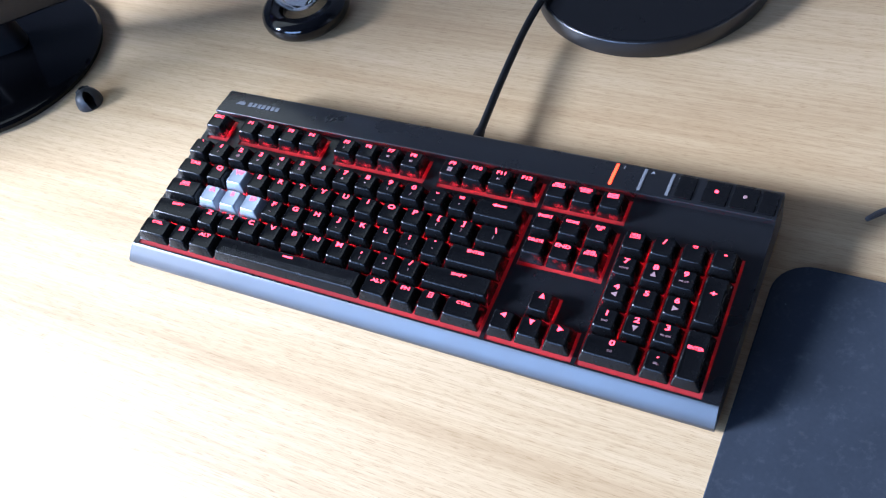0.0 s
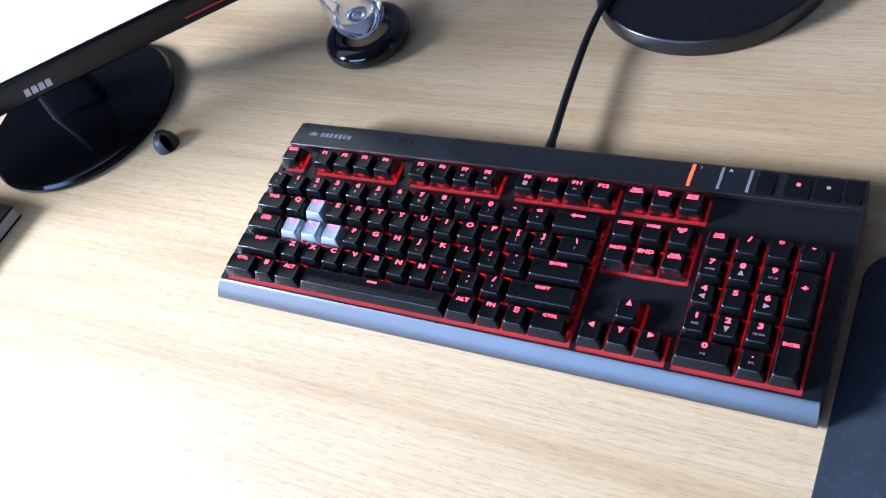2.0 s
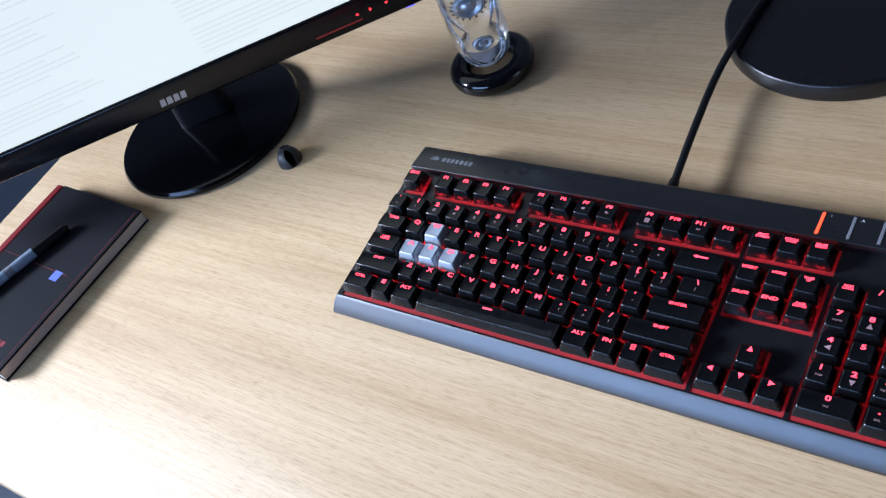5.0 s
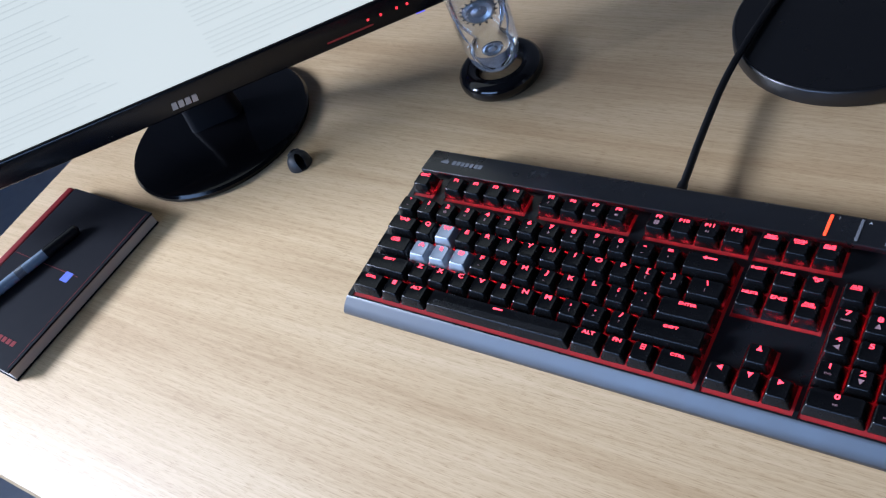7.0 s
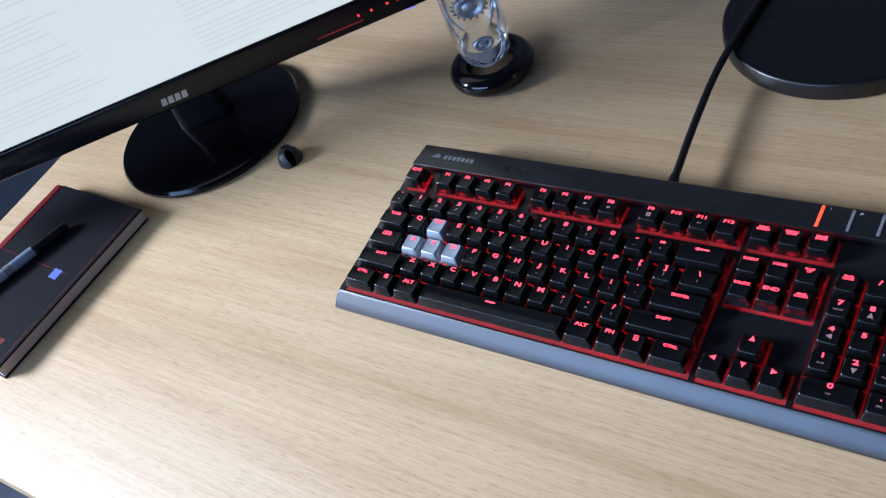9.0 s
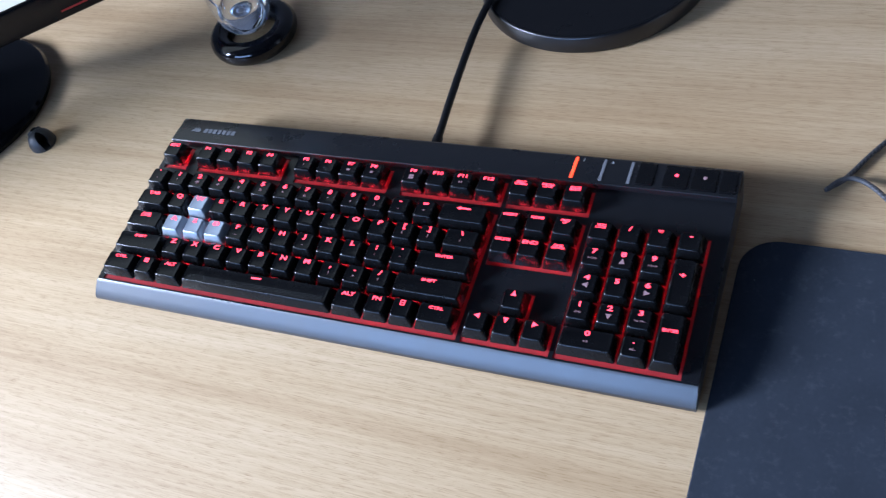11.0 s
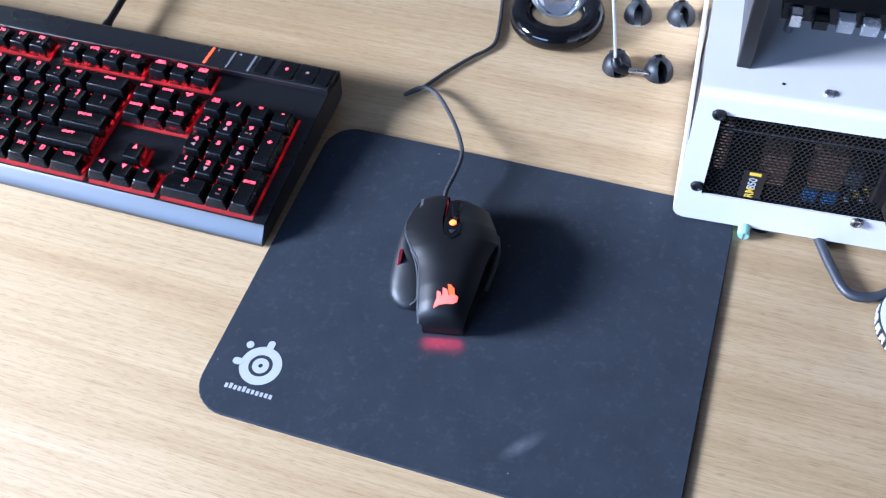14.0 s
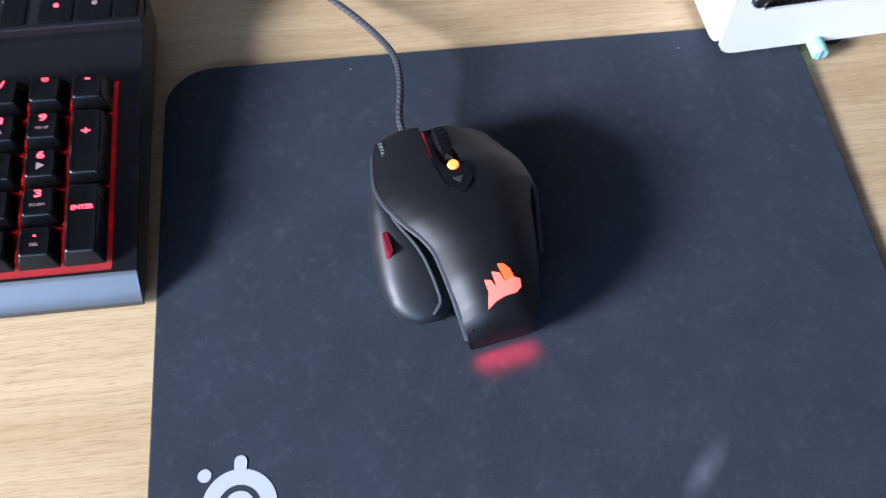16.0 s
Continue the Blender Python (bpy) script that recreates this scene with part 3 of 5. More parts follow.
key(0.5, 5.4, "ESC")
for k in range(12):
    subs = ["", "", "", "", "/", "", "<note>", "<note>", "<grid>", "", "<play>", ""]
    key(2.167 + k + 0.6665 * (k // 4), 5.4, "F%d" % (k + 1), subs[k])
for k, w in enumerate(("PRINT\nSCREEN", "SCROLL\nLOCK", "PAUSE\nBREAK")):
    key(15.75 + k, 5.4, w)
for k, (a, b) in enumerate(zip("`1234567890-=", "~!@#$%^&*()_+")):
    key(0.5 + k, 4, a, b)
key(14, 4, "<back>", wide=2)
key(0.75, 3, "TAB", wide=1.5)
for k, a in enumerate("QWERTYUIOP"):
    key(2 + k, 3, a, mat=KEY_GREY if a == "W" else KEYCAP)
key(12, 3, "[", "{")
key(13, 3, "]", "}")
key(14.25, 3, "\\", "|", wide=1.5)
key(0.875, 2, "CAPS\nLOCK", wide=1.75)
for k, a in enumerate("ASDFGHJKL"):
    key(2.25 + k, 2, a, "_" if a in "FJ" else "", mat=KEY_GREY if a in "ASD" else KEYCAP)
key(11.25, 2, ";", ":")
key(12.25, 2, "'", '"')
key(13.875, 2, "ENTER", wide=2.25)
key(1.125, 1, "SHIFT", wide=2.25)
for k, a in enumerate("ZXCVBNM"):
    key(2.75 + k, 1, a)
for k, (a, b) in enumerate(zip(",./", "<>?")):
    key(9.75 + k, 1, a, b if b != "<" else "(")
key(13.625, 1, "SHIFT", wide=2.75)
key(0.75, 0, "CTRL", wide=1.5)
key(2.0, 0, "<grid>")
key(3.125, 0, "ALT", wide=1.25)
space = key(7.0, 0, "<dash>", wide=6.5, ht=0.0088)
space["label"] = "long black space bar with stippled front"
key(10.875, 0, "ALT", wide=1.25)
key(12.0, 0, "FN")
key(13.0, 0, "<list>")
key(14.25, 0, "CTRL", wide=1.5)
for k, w in enumerate(("INSERT", "HOME", "PAGE\nUP")):
    key(15.75 + k, 4, w)
for k, w in enumerate(("DELETE", "END", "PAGE\nDOWN")):
    key(15.75 + k, 3, w)
key(16.75, 1, "<up>")
for k, w in enumerate(("<left>", "<down>", "<right>")):
    key(15.75 + k, 0, w)
for k, w in enumerate(("NUM\nLOCK", "/", "*", "-")):
    key(19 + k, 4, w)
for k, (a, b) in enumerate((("7", "HOME"), ("8", "<up>"), ("9", "PG UP"))):
    key(19 + k, 3, a, b)
for k, (a, b) in enumerate((("4", "<left>"), ("5", ""), ("6", "<right>"))):
    key(19 + k, 2, a, b)
for k, (a, b) in enumerate((("1", "END"), ("2", "<down>"), ("3", "PG DN"))):
    key(19 + k, 1, a, b)
key(22, 2.5, "+", deep=2)
key(22, 0.5, "ENTER", deep=2, ht=0.0094)
key(19.5, 0, "0", "INS", wide=2)
key(21, 0, ".", "DEL")
# stipple dots along the space bar
bm = bmesh.new()
for i in range(70):
    for j in range(4):
        x, y = (i - 34.5) * 0.00158 + (j % 2) * 0.00079, -0.0042 + j * 0.0011
        box(bm, x - 0.00028, x + 0.00028, y - 0.00022, y + 0.00022, 0.0082, 0.00858)
for i in range(72):
    x = (i - 35.5) * 0.00158
    box(bm, x - 0.00030, x + 0.00030, -0.00585, -0.00545, 0.0082, 0.00877, m=1)
part("stipple", bm, [STIPPLE, LEGEND_GREY], space, "fine raised dots", smooth=False)["kind"] = "stuff"

kb_cable = thing("keyboard_cable", "thick black keyboard cable running back across the desk", "cable")
part("sheath", tube(bmesh.new(), [(0.2145, 0.152, 0.0165), (0.2125, 0.172, 0.0165), (0.2095, 0.200, 0.0165), (0.2062, 0.242, 0.0170), (0.2055, 0.270, 0.0188), (0.2070, 0.298, 0.0212), (0.2105, 0.340, 0.0218),
     (0.2140, 0.375, 0.0218), (0.2190, 0.420, 0.0215), (0.226, 0.455, 0.0205), (0.235, 0.49, 0.012), (0.24, 0.60, 0.0036), (0.25, 0.74, 0.0036)], 0.0031, 12), CABLE, kb_cable)
part("strain_relief", tube(bmesh.new(), [(0.2155, 0.1435, 0.0165), (0.2147, 0.150, 0.0165), (0.2138, 0.158, 0.0165)], lambda t: 0.0050 - 0.0012 * t, 12), CABLE, kb_cable)

# ---- mouse pad ----
mouse_pad = thing("mouse_pad", "dark cloth mouse pad with rounded corners and scuffs", "mouse pad", (0.6052, -0.0236, 0), -0.3)
PH = 0.0028
part("cloth", stack(bmesh.new(), [rounded(0.1600, 0.1315, 0.024, 0.0, n=8), rounded(0.1602, 0.1317, 0.024, PH - 0.0006, n=8), rounded(0.1596, 0.1311, 0.0236, PH, n=8)]), PAD, mouse_pad, smooth=False)
lx, ly = -0.1245, -0.0914
logo = part("printed_disc", lathe(bmesh.new(), [(0.0083, PH), (0.0083, PH + 0.0002), (0.0146, PH + 0.0002), (0.0146, PH)], 48), WHITE_PRINT, mouse_pad, "white printed ring mark", smooth=False)
logo.location = (lx, ly, 0)
dot = part("printed_disc", lathe(bmesh.new(), [(0.0015, PH), (0.0015, PH + 0.0002), (0.0058, PH + 0.0002), (0.0058, PH)], 32), WHITE_PRINT, mouse_pad, smooth=False)
dot.location = (lx, ly, 0)
for ang, long in ((183, 1), (88, 1)):
    a = radians(ang)
    bm = bmesh.new()
    stack(bm, [rounded(0.0037, 0.0025, 0.0023, PH), rounded(0.0037, 0.0025, 0.0023, PH + 0.0003)])
    o = part("printed_arm", bm, WHITE_PRINT, mouse_pad, smooth=False)
    o.matrix_basis = pose(lx + 0.0164 * math.cos(a), ly + 0.0164 * math.sin(a), 0, 0, 0, ang)
o = part("printed_dot", lathe(bmesh.new(), [(0.0, PH + 0.0002), (0.0027, PH + 0.0002), (0.0027, PH)], 20), WHITE_PRINT, mouse_pad, smooth=False)
o.location = (lx - 0.0136, ly + 0.0132, 0)
for k in range(11):
    hgt = 0.0029 if k in (1, 4) else 0.0021
    o = part("printed_block", boxed(-0.00105, 0.00105, -0.0016, hgt - 0.0006, PH, PH + 0.0002), WHITE_PRINT, mouse_pad, smooth=False)
    o.location = (lx - 0.0160 + 0.0032 * k, ly - 0.0198, 0)

# ---- mouse ----
MX, MY, MTURN = 0.5817, -0.0080, 10.8
mouse = thing("mouse", "black sculpted gaming mouse with glowing red mark on the pad", "mouse", (MX, MY, PH), MTURN)
SEC = [(-0.0520, -0.0132, 0.0128, 0.0175), (-0.0513, -0.0153, 0.0148, 0.0215), (-0.0480, -0.0163, 0.0160, 0.0268), (-0.0420, -0.0166, 0.0178, 0.0308), (-0.0300, -0.0172, 0.0212, 0.0348),
       (-0.0150, -0.0188, 0.0244, 0.0370), (-0.0070, -0.0220, 0.0262, 0.0374), (0.0000, -0.0262, 0.0285, 0.0374), (0.0080, -0.0300, 0.0318, 0.0367), (0.0150, -0.0325, 0.0310, 0.0359), (0.0240, -0.0334, 0.0296, 0.0345),
       (0.0380, -0.0312, 0.0262, 0.0312), (0.0480, -0.0282, 0.0238, 0.0285), (0.0515, -0.0268, 0.0228, 0.0270), (0.0528, -0.0250, 0.0218, 0.0240)]
SY = [s[0] for s in SEC]


def sec(y):
    return [float(np.interp(y, SY, [s[k] for s in SEC])) for k in (1, 2, 3)]


def swept(x, y):
    """The nose runs back towards one side."""
    return y - 0.22 * min(1.0, max(0.0, (y - 0.018) / 0.030)) * max(0.0, x + 0.014)


def shell_z(x, y):
    xl, xr, zt = sec(y)
    t = min(1.0, abs((x - (xl + xr) / 2) / ((xr - xl) / 2)))
    return zt - 0.0075 * t ** 2.6


def shell(y0, y1, ny, xa=-1.0, xb=1.0, nx=18, lift=0.0, skirt=0.0035):
    bm = bmesh.new()
    rows = []
    for j in range(ny + 1):
        y = y0 + (y1 - y0) * j / ny
        xl, xr, zt = sec(y)
        mid, half = (xl + xr) / 2, (xr - xl) / 2
        row = []
        for i in range(nx + 1):
            t = xa + (xb - xa) * i / nx
            x = mid + half * t
            row.append((x, swept(x, y), shell_z(x, y) + lift))
        first, last = row[0], row[-1]
        row = [(first[0] + 0.0012, first[1], first[2] - skirt)] + row + [(last[0] - 0.0012, last[1], last[2] - skirt)]
        rows.append([bm.verts.new(p) for p in row])
    for a, b in zip(rows, rows[1:]):
        for i in range(len(a) - 1):
            bm.faces.new((a[i], a[i + 1], b[i + 1], b[i]))
    for r in (rows[0], rows[-1]):
        low = [bm.verts.new((v.co.x, v.co.y, min(r[0].co.z, r[-1].co.z))) for v in r[1:-1]]
        for i in range(len(low) - 1):
            bm.faces.new((r[1 + i], r[2 + i], low[i + 1], low[i]))
    return bm


BLACK_MATT = material("matt_black_plastic", (0.005, 0.005, 0.006), 0.6, spec=0.15)
THUMB = material("worn_thumb_plastic", (0.010, 0.011, 0.013), 0.48, spec=0.42, vary=0.3, scale=90, bump=0.15, bump_scale=2500)
MOUSE_SKIN = material("soft_touch_black", (0.0050, 0.0052, 0.0062), 0.48, spec=0.36, vary=0.12, scale=60, bump=0.12, bump_scale=3500)
part("top_shell", shell(-0.0520, 0.0085, 40), MOUSE_SKIN, mouse, "smooth soft-touch black top shell", angle=60)
part("left_button", shell(0.0085, 0.0528, 26, -1.0, -0.19, 9), MOUSE_SKIN, mouse, angle=60)
part("right_button", shell(0.0085, 0.0528, 26, 0.19, 1.0, 9), MOUSE_SKIN, mouse, angle=60)
bm = bmesh.new()
loops = []
for z, k in ((0.0012, 0.86), (0.004, 0.92), (0.014, 0.90), (0.022, 0.86)):
    loop = []
    for y in np.linspace(-0.0500, 0.0490, 14):
        xl, xr, _ = sec(float(y))
        x = (xl + xr) / 2 + (xr - xl) / 2 * k
        loop.append((x, swept(x, float(y)), z if z < 0.02 else min(z, sec(float(y))[2] - 0.004)))
    for y in np.linspace(0.0490, -0.0500, 14):
        xl, xr, _ = sec(float(y))
        x = (xl + xr) / 2 - (xr - xl) / 2 * k
        loop.append((x, swept(x, float(y)), z if z < 0.02 else min(z, sec(float(y))[2] - 0.004)))
    loops.append(loop)
stack(bm, loops)
part("chassis", bm, SATIN_BLACK, mouse, "dark lower frame", angle=50)
# thumb wing with its curved grey edge, and the opposite grip
bm = bmesh.new()
loops = []
WING_Y = [-0.0335, -0.0300, -0.0240, -0.0150, -0.0080, 0.0000, 0.0060, 0.0150, 0.0260, 0.0340]
WING_IN = [-0.0262, -0.0206, -0.0203, -0.0212, -0.0226, -0.0258, -0.0290, -0.0318, -0.0325, -0.0318]
WING_OUT = [-0.0305, -0.0365, -0.0408, -0.0424, -0.0427, -0.0424, -0.0418, -0.0402, -0.0376, -0.0345]
WING_Z = [0.0060, 0.0095, 0.0125, 0.0160, 0.0185, 0.0208, 0.0222, 0.0238, 0.0240, 0.0232]
for y in np.linspace(-0.0335, 0.0340, 34):
    y = float(y)
    inn, out, zt = [float(np.interp(y, WING_Y, col)) for col in (WING_IN, WING_OUT, WING_Z)]
    loop = [(inn + 0.006, y, 0.0025), (inn + 0.006, y, zt - 0.002), (inn, y, zt)]
    for k in range(1, 9):
        f = k / 8
        loop.append((inn + (out - inn) * math.sin(f * math.pi / 2) ** 0.8, y, 0.0030 + (zt - 0.0030) * math.cos(f * math.pi / 2) ** 0.75))
    loops.append(loop)
stack(bm, loops)
part("thumb_rest", bm, THUMB, mouse, "black winged thumb rest with a worn shine", angle=60)
part("trim_edge", tube(bmesh.new(), [(float(np.interp(y, WING_Y, WING_IN)), y, float(np.interp(y, WING_Y, WING_Z)) + 0.0002) for y in (0.0100, 0.0040, -0.0030, -0.0100, -0.0170, -0.0240, -0.0290, -0.0325)], 0.0009, 8), RUBBER, mouse, "thin grey edge of the thumb rest")
part("trim_edge", tube(bmesh.new(), [(sec(y)[0] - 0.0002, swept(sec(y)[0], y), shell_z(sec(y)[0], y) - 0.0012) for y in (0.0440, 0.0340, 0.0240, 0.0150, 0.0080, 0.0000, -0.0070, -0.0150, -0.0250, -0.0350, -0.0430, -0.0505)], 0.0013, 8), RUBBER, mouse, "grey edge along the top shell")
part("sniper_button", stack(bmesh.new(), [rounded(0.0014, 0.0056, 0.0010, 0.0120, -0.0368, -0.0005), rounded(0.0011, 0.0052, 0.0009, 0.0212, -0.0352, -0.0005)]), material("red_button", (0.14, 0.010, 0.018), 0.22, emit=(1, 0.02, 0.08), strength=0.04), mouse, "translucent red thumb button")
part("side_grip", tube(bmesh.new(), [(0.0300, 0.0200, 0.0225), (0.0318, 0.0100, 0.0220), (0.0318, 0.0030, 0.0205), (0.0292, -0.0080, 0.0175), (0.0258, -0.0210, 0.0145)], 0.0022, 8), RUBBER, mouse, "dark rubber side grip")
# centre panel, wheel and lights
bm = bmesh.new()
rows = [(0.0490, 0.0074), (0.046, 0.0074), (0.042, 0.0078), (0.036, 0.0078), (0.030, 0.0076), (0.025, 0.0072), (0.020, 0.0064), (0.014, 0.0060), (0.0095, 0.0052), (0.0068, 0.0030), (0.0048, 0.0008)]
rows = [[bm.verts.new((s * w, y, shell_z(0, y) + (0.0006 if y < 0.022 else -0.0040))) for s in (-1, 1)] for y, w in rows]
for a, b in zip(rows, rows[1:]):
    bm.faces.new((a[0], a[1], b[1], b[0]))
low = bmesh.ops.extrude_face_region(bm, geom=bm.faces[:])
for v in low["geom"]:
    if isinstance(v, bmesh.types.BMVert):
        v.co.z -= 0.002
part("centre_panel", bm, GLOSS_BLACK, mouse, "glossy black centre panel", smooth=False)
bm = bmesh.new()
lathe(bm, [(0.0, -0.0035), (0.0085, -0.0035), (0.0105, -0.0022), (0.0110, 0.0), (0.0105, 0.0022), (0.0085, 0.0035), (0.0, 0.0035)], 28)
wheel = part("scroll_wheel", bm, SATIN_BLACK, mouse, "ribbed rubber scroll wheel")
wheel.matrix_basis = pose(0.0005, 0.0362, 0.0229, 0, 90, 0)
for k in range(24):
    a = 2 * math.pi * k / 24
    o = part("rib", boxed(-0.0003, 0.0003, -0.0005, 0.0005, -0.0026, 0.0026), SATIN_BLACK, wheel, smooth=False)
    o.matrix_basis = pose(0.0110 * math.cos(a), 0.0110 * math.sin(a), 0, 0, 0, math.degrees(a))
o = part("dpi_light", lathe(bmesh.new(), [(0.0, 0.0012), (0.0022, 0.0010), (0.0026, 0.0)], 20), LED_DPI, mouse, "round glowing orange light")
o.location = (0.0, 0.0195, shell_z(0.0, 0.0195) + 0.0006)
for yy, sgn in ((0.0270, 1), (0.0115, -1)):
    o = part("dpi_button", prism(bmesh.new(), [(-0.0024, -0.0010 * sgn), (0.0024, -0.0010 * sgn), (0.0, 0.0022 * sgn)], 0, 0.0006), RUBBER, mouse, "small grey arrow button")
    o.location = (0.0, yy, shell_z(0.0, yy) + (0.0004 if yy < 0.022 else -0.0030))
# red reflection beside the wheel, put in as a weakly glowing strip
for x in (-0.0066,):
    part("wheel_reflection", boxed(x - 0.0004, x + 0.0004, 0.030, 0.044, 0.0285, 0.0300), RED_REFLECT, mouse, "faint red reflection strip beside the wheel")
# glowing mark, three sails
SAILS = [[(-0.0090, -0.0078), (-0.0045, -0.0056), (0.0000, -0.0046), (0.0055, -0.0042), (0.0085, -0.0022), (0.0090, 0.0012), (0.0062, 0.0024), (0.0020, 0.0014), (-0.0028, 0.0004), (-0.0070, -0.0012), (-0.0080, -0.0040)],
         [(-0.0070, -0.0014), (-0.0032, 0.0000), (-0.0044, 0.0032), (-0.0072, 0.0042)],
         [(-0.0028, 0.0002), (0.0016, 0.0012), (0.0004, 0.0054), (-0.0030, 0.0068)],
         [(0.0020, 0.0012), (0.0064, 0.0022), (0.0056, 0.0064), (0.0032, 0.0090), (0.0006, 0.0094)]]
for k, s in enumerate(SAILS):
    bm = bmesh.new()
    bm.faces.new([bm.verts.new((x * 0.88 + 0.002, y * 0.88 - 0.0395, 0)) for x, y in s])
    bmesh.ops.triangulate(bm, faces=bm.faces[:])
    bmesh.ops.subdivide_edges(bm, edges=bm.edges[:], cuts=3, use_grid_fill=True)
    for v in bm.verts:
        v.co.z = shell_z(v.co.x, v.co.y) + 0.0005
    low = bmesh.ops.extrude_face_region(bm, geom=bm.faces[:])
    for v in low["geom"]:
        if isinstance(v, bmesh.types.BMVert):
            v.co.z -= 0.0012
    part("glowing_mark", bm, LED_ORANGE if k == 3 else LED_LOGO, mouse, "glowing red sail-shaped mark", smooth=False)
for k in range(6):
    bm = boxed(-0.0005, 0.0005, -0.0009, 0.0009, 0, 0.0003)
    o = part("printed_block", bm, LEGEND_GREY, mouse, smooth=False)
    o.matrix_basis = pose(-0.0255, 0.0465 - 0.0017 * k, shell_z(-0.0255, 0.042) + 0.0003, 0, 0, 90)
_t = Matrix.Translation((MX, MY, PH)) @ pose(0, 0, 0, 0, 0, MTURN)
area_lamp("mouse_tail_lamp", _t @ Vector((0, -0.0530, 0.0085)), _t @ Vector((0, -0.0566, 0.0)), 0.025, 0.004, 0.010, (1.0, 0.02, 0.06), 70)

mouse_cable = thing("mouse_cable", "braided grey and black mouse cable bent sharply on the desk", "cable")
part("braid", tube(bmesh.new(), [(0.5640, 0.038, 0.014), (0.5585, 0.052, 0.0170), (0.5605, 0.073, 0.0195), (0.5595, 0.090, 0.0195), (0.5520, 0.108, 0.0165), (0.5385, 0.131, 0.0115), (0.5195, 0.156, 0.0070), (0.5070, 0.1645, 0.0055), (0.4985, 0.1630, 0.0048), (0.4915, 0.1555, 0.0042),
     (0.4905, 0.1550, 0.0033), (0.4930, 0.1580, 0.0028), (0.5010, 0.1670, 0.0025), (0.5150, 0.1910, 0.0023), (0.5300, 0.2130, 0.0023), (0.5405, 0.2260, 0.0023), (0.5440, 0.2370, 0.0023), (0.5420, 0.2550, 0.0023), (0.5355, 0.2890, 0.0023), (0.5210, 0.3550, 0.0023), (0.505, 0.46, 0.0023), (0.49, 0.62, 0.0023), (0.48, 0.76, 0.0023)],
     0.0017, 8, 24, 0, 1), [BRAID_A, BRAID_B], mouse_cable)

# ---- monitor on the left ----
MTURN2 = math.degrees(math.atan2(0.325, 0.355))
monitor = thing("monitor", "black glossy monitor on a round stand showing a white page", "monitor", (-0.2971, 0.1442, 0), MTURN2)
PB, PT, HW, FY = 0.068, 0.395, 0.288, -0.047
part("base", lathe(bmesh.new(), [(0, 0.0), (0.098, 0.0), (0.1010, 0.002), (0.1015, 0.006), (0.0995, 0.009), (0.094, 0.0105), (0, 0.0135)], 72), BASE_BLACK, monitor, "round gloss black base")
part("neck", stack(bmesh.new(), [rounded(0.030, 0.014, 0.010, 0.011, 0, 0.012), rounded(0.026, 0.012, 0.009, 0.06, 0, 0.012), rounded(0.026, 0.012, 0.009, 0.20, 0, 0.012)]), BLACK_MATT, monitor)
bm = bmesh.new()
BZ, SIDE = 0.030, 0.018
box(bm, -HW, HW, FY, FY + 0.022, PB, PB + BZ, bevel=0.003, seg=3)
box(bm, -HW, HW, FY, FY + 0.022, PT - SIDE, PT, bevel=0.003, seg=3)
box(bm, -HW, -HW + SIDE, FY, FY + 0.022, PB + BZ, PT - SIDE)
box(bm, HW - SIDE, HW, FY, FY + 0.022, PB + BZ, PT - SIDE)
part("bezel", bm, BEZEL, monitor, "gloss black bezel", angle=30)
part("back_cover", stack(bmesh.new(), [[(x, FY + 0.0205, z) for x, z in ((-HW + .004, PB + .004), (HW - .004, PB + .004), (HW - .004, PT - .004), (-HW + .004, PT - .004))],
     [(x, FY + 0.045, z) for x, z in ((-HW + .06, PB + .03), (HW - .06, PB + .03), (HW - .06, PT - .04), (-HW + .06, PT - .04))]]), SATIN_BLACK, monitor)
screen = part("screen", boxed(-HW + SIDE, HW - SIDE, FY + 0.0030, FY + 0.012, PB + BZ, PT - SIDE), SCREEN, monitor, "lit white screen with lines of small text", smooth=False)
random.seed(4)
z = PB + BZ + 0.010
line = 0
while z < PT - SIDE - 0.03:
    para = (line // 7) % 3
    if line % 7 != 6:
        for x0, span in ((-0.24, 0.20), (0.05, 0.17)):
            w = span * random.uniform(0.72, 1.0) if line % 7 else span * random.uniform(0.3, 0.6)
            part("text_line", boxed(x0, x0 + w, FY + 0.0026, FY + 0.0034, z, z + 0.0013), SCREEN_TEXT, screen, smooth=False)
    z += 0.0052
    line += 1
for k, xx in enumerate((-0.0108, -0.0036, 0.0036, 0.0108)):
    bm = bmesh.new()
    stack(bm, [[(xx + a, yy, PB + b) for a, b in ((-0.0036, 0.0075), (0.0022, 0.0075), (0.0036, 0.0150), (-0.0016, 0.0150))] for yy in (FY - 0.0006, FY + 0.0012)])
    part("badge_block", bm, LOGO_SILVER, monitor, smooth=False)
for xx in (0.1930, 0.2062, 0.2225, 0.2330):
    o = part("button_light", lathe(bmesh.new(), [(0.0005, 0), (0.0005, 0.0006), (0.0012, 0.0006), (0.0012, 0)], 16), LED_RED, monitor, "small red ring light")
    o.matrix_basis = pose(xx + 0.002, FY + 0.0002, PB + 0.0150, 90, 0, 0)
part("power_light", boxed(0.239, 0.248, FY + 0.002, FY + 0.006, PB - 0.0008, PB + 0.0012), LED_BLUE, monitor, "blue-violet power light")
# thin glowing strip that imitates the buttons' red reflection on the bezel
part("button_reflection", boxed(0.150, 0.198, FY - 0.0002, FY + 0.001, PB + 0.0078, PB + 0.0095), RED_REFLECT, monitor, "dim red reflection put in as a strip under the buttons")

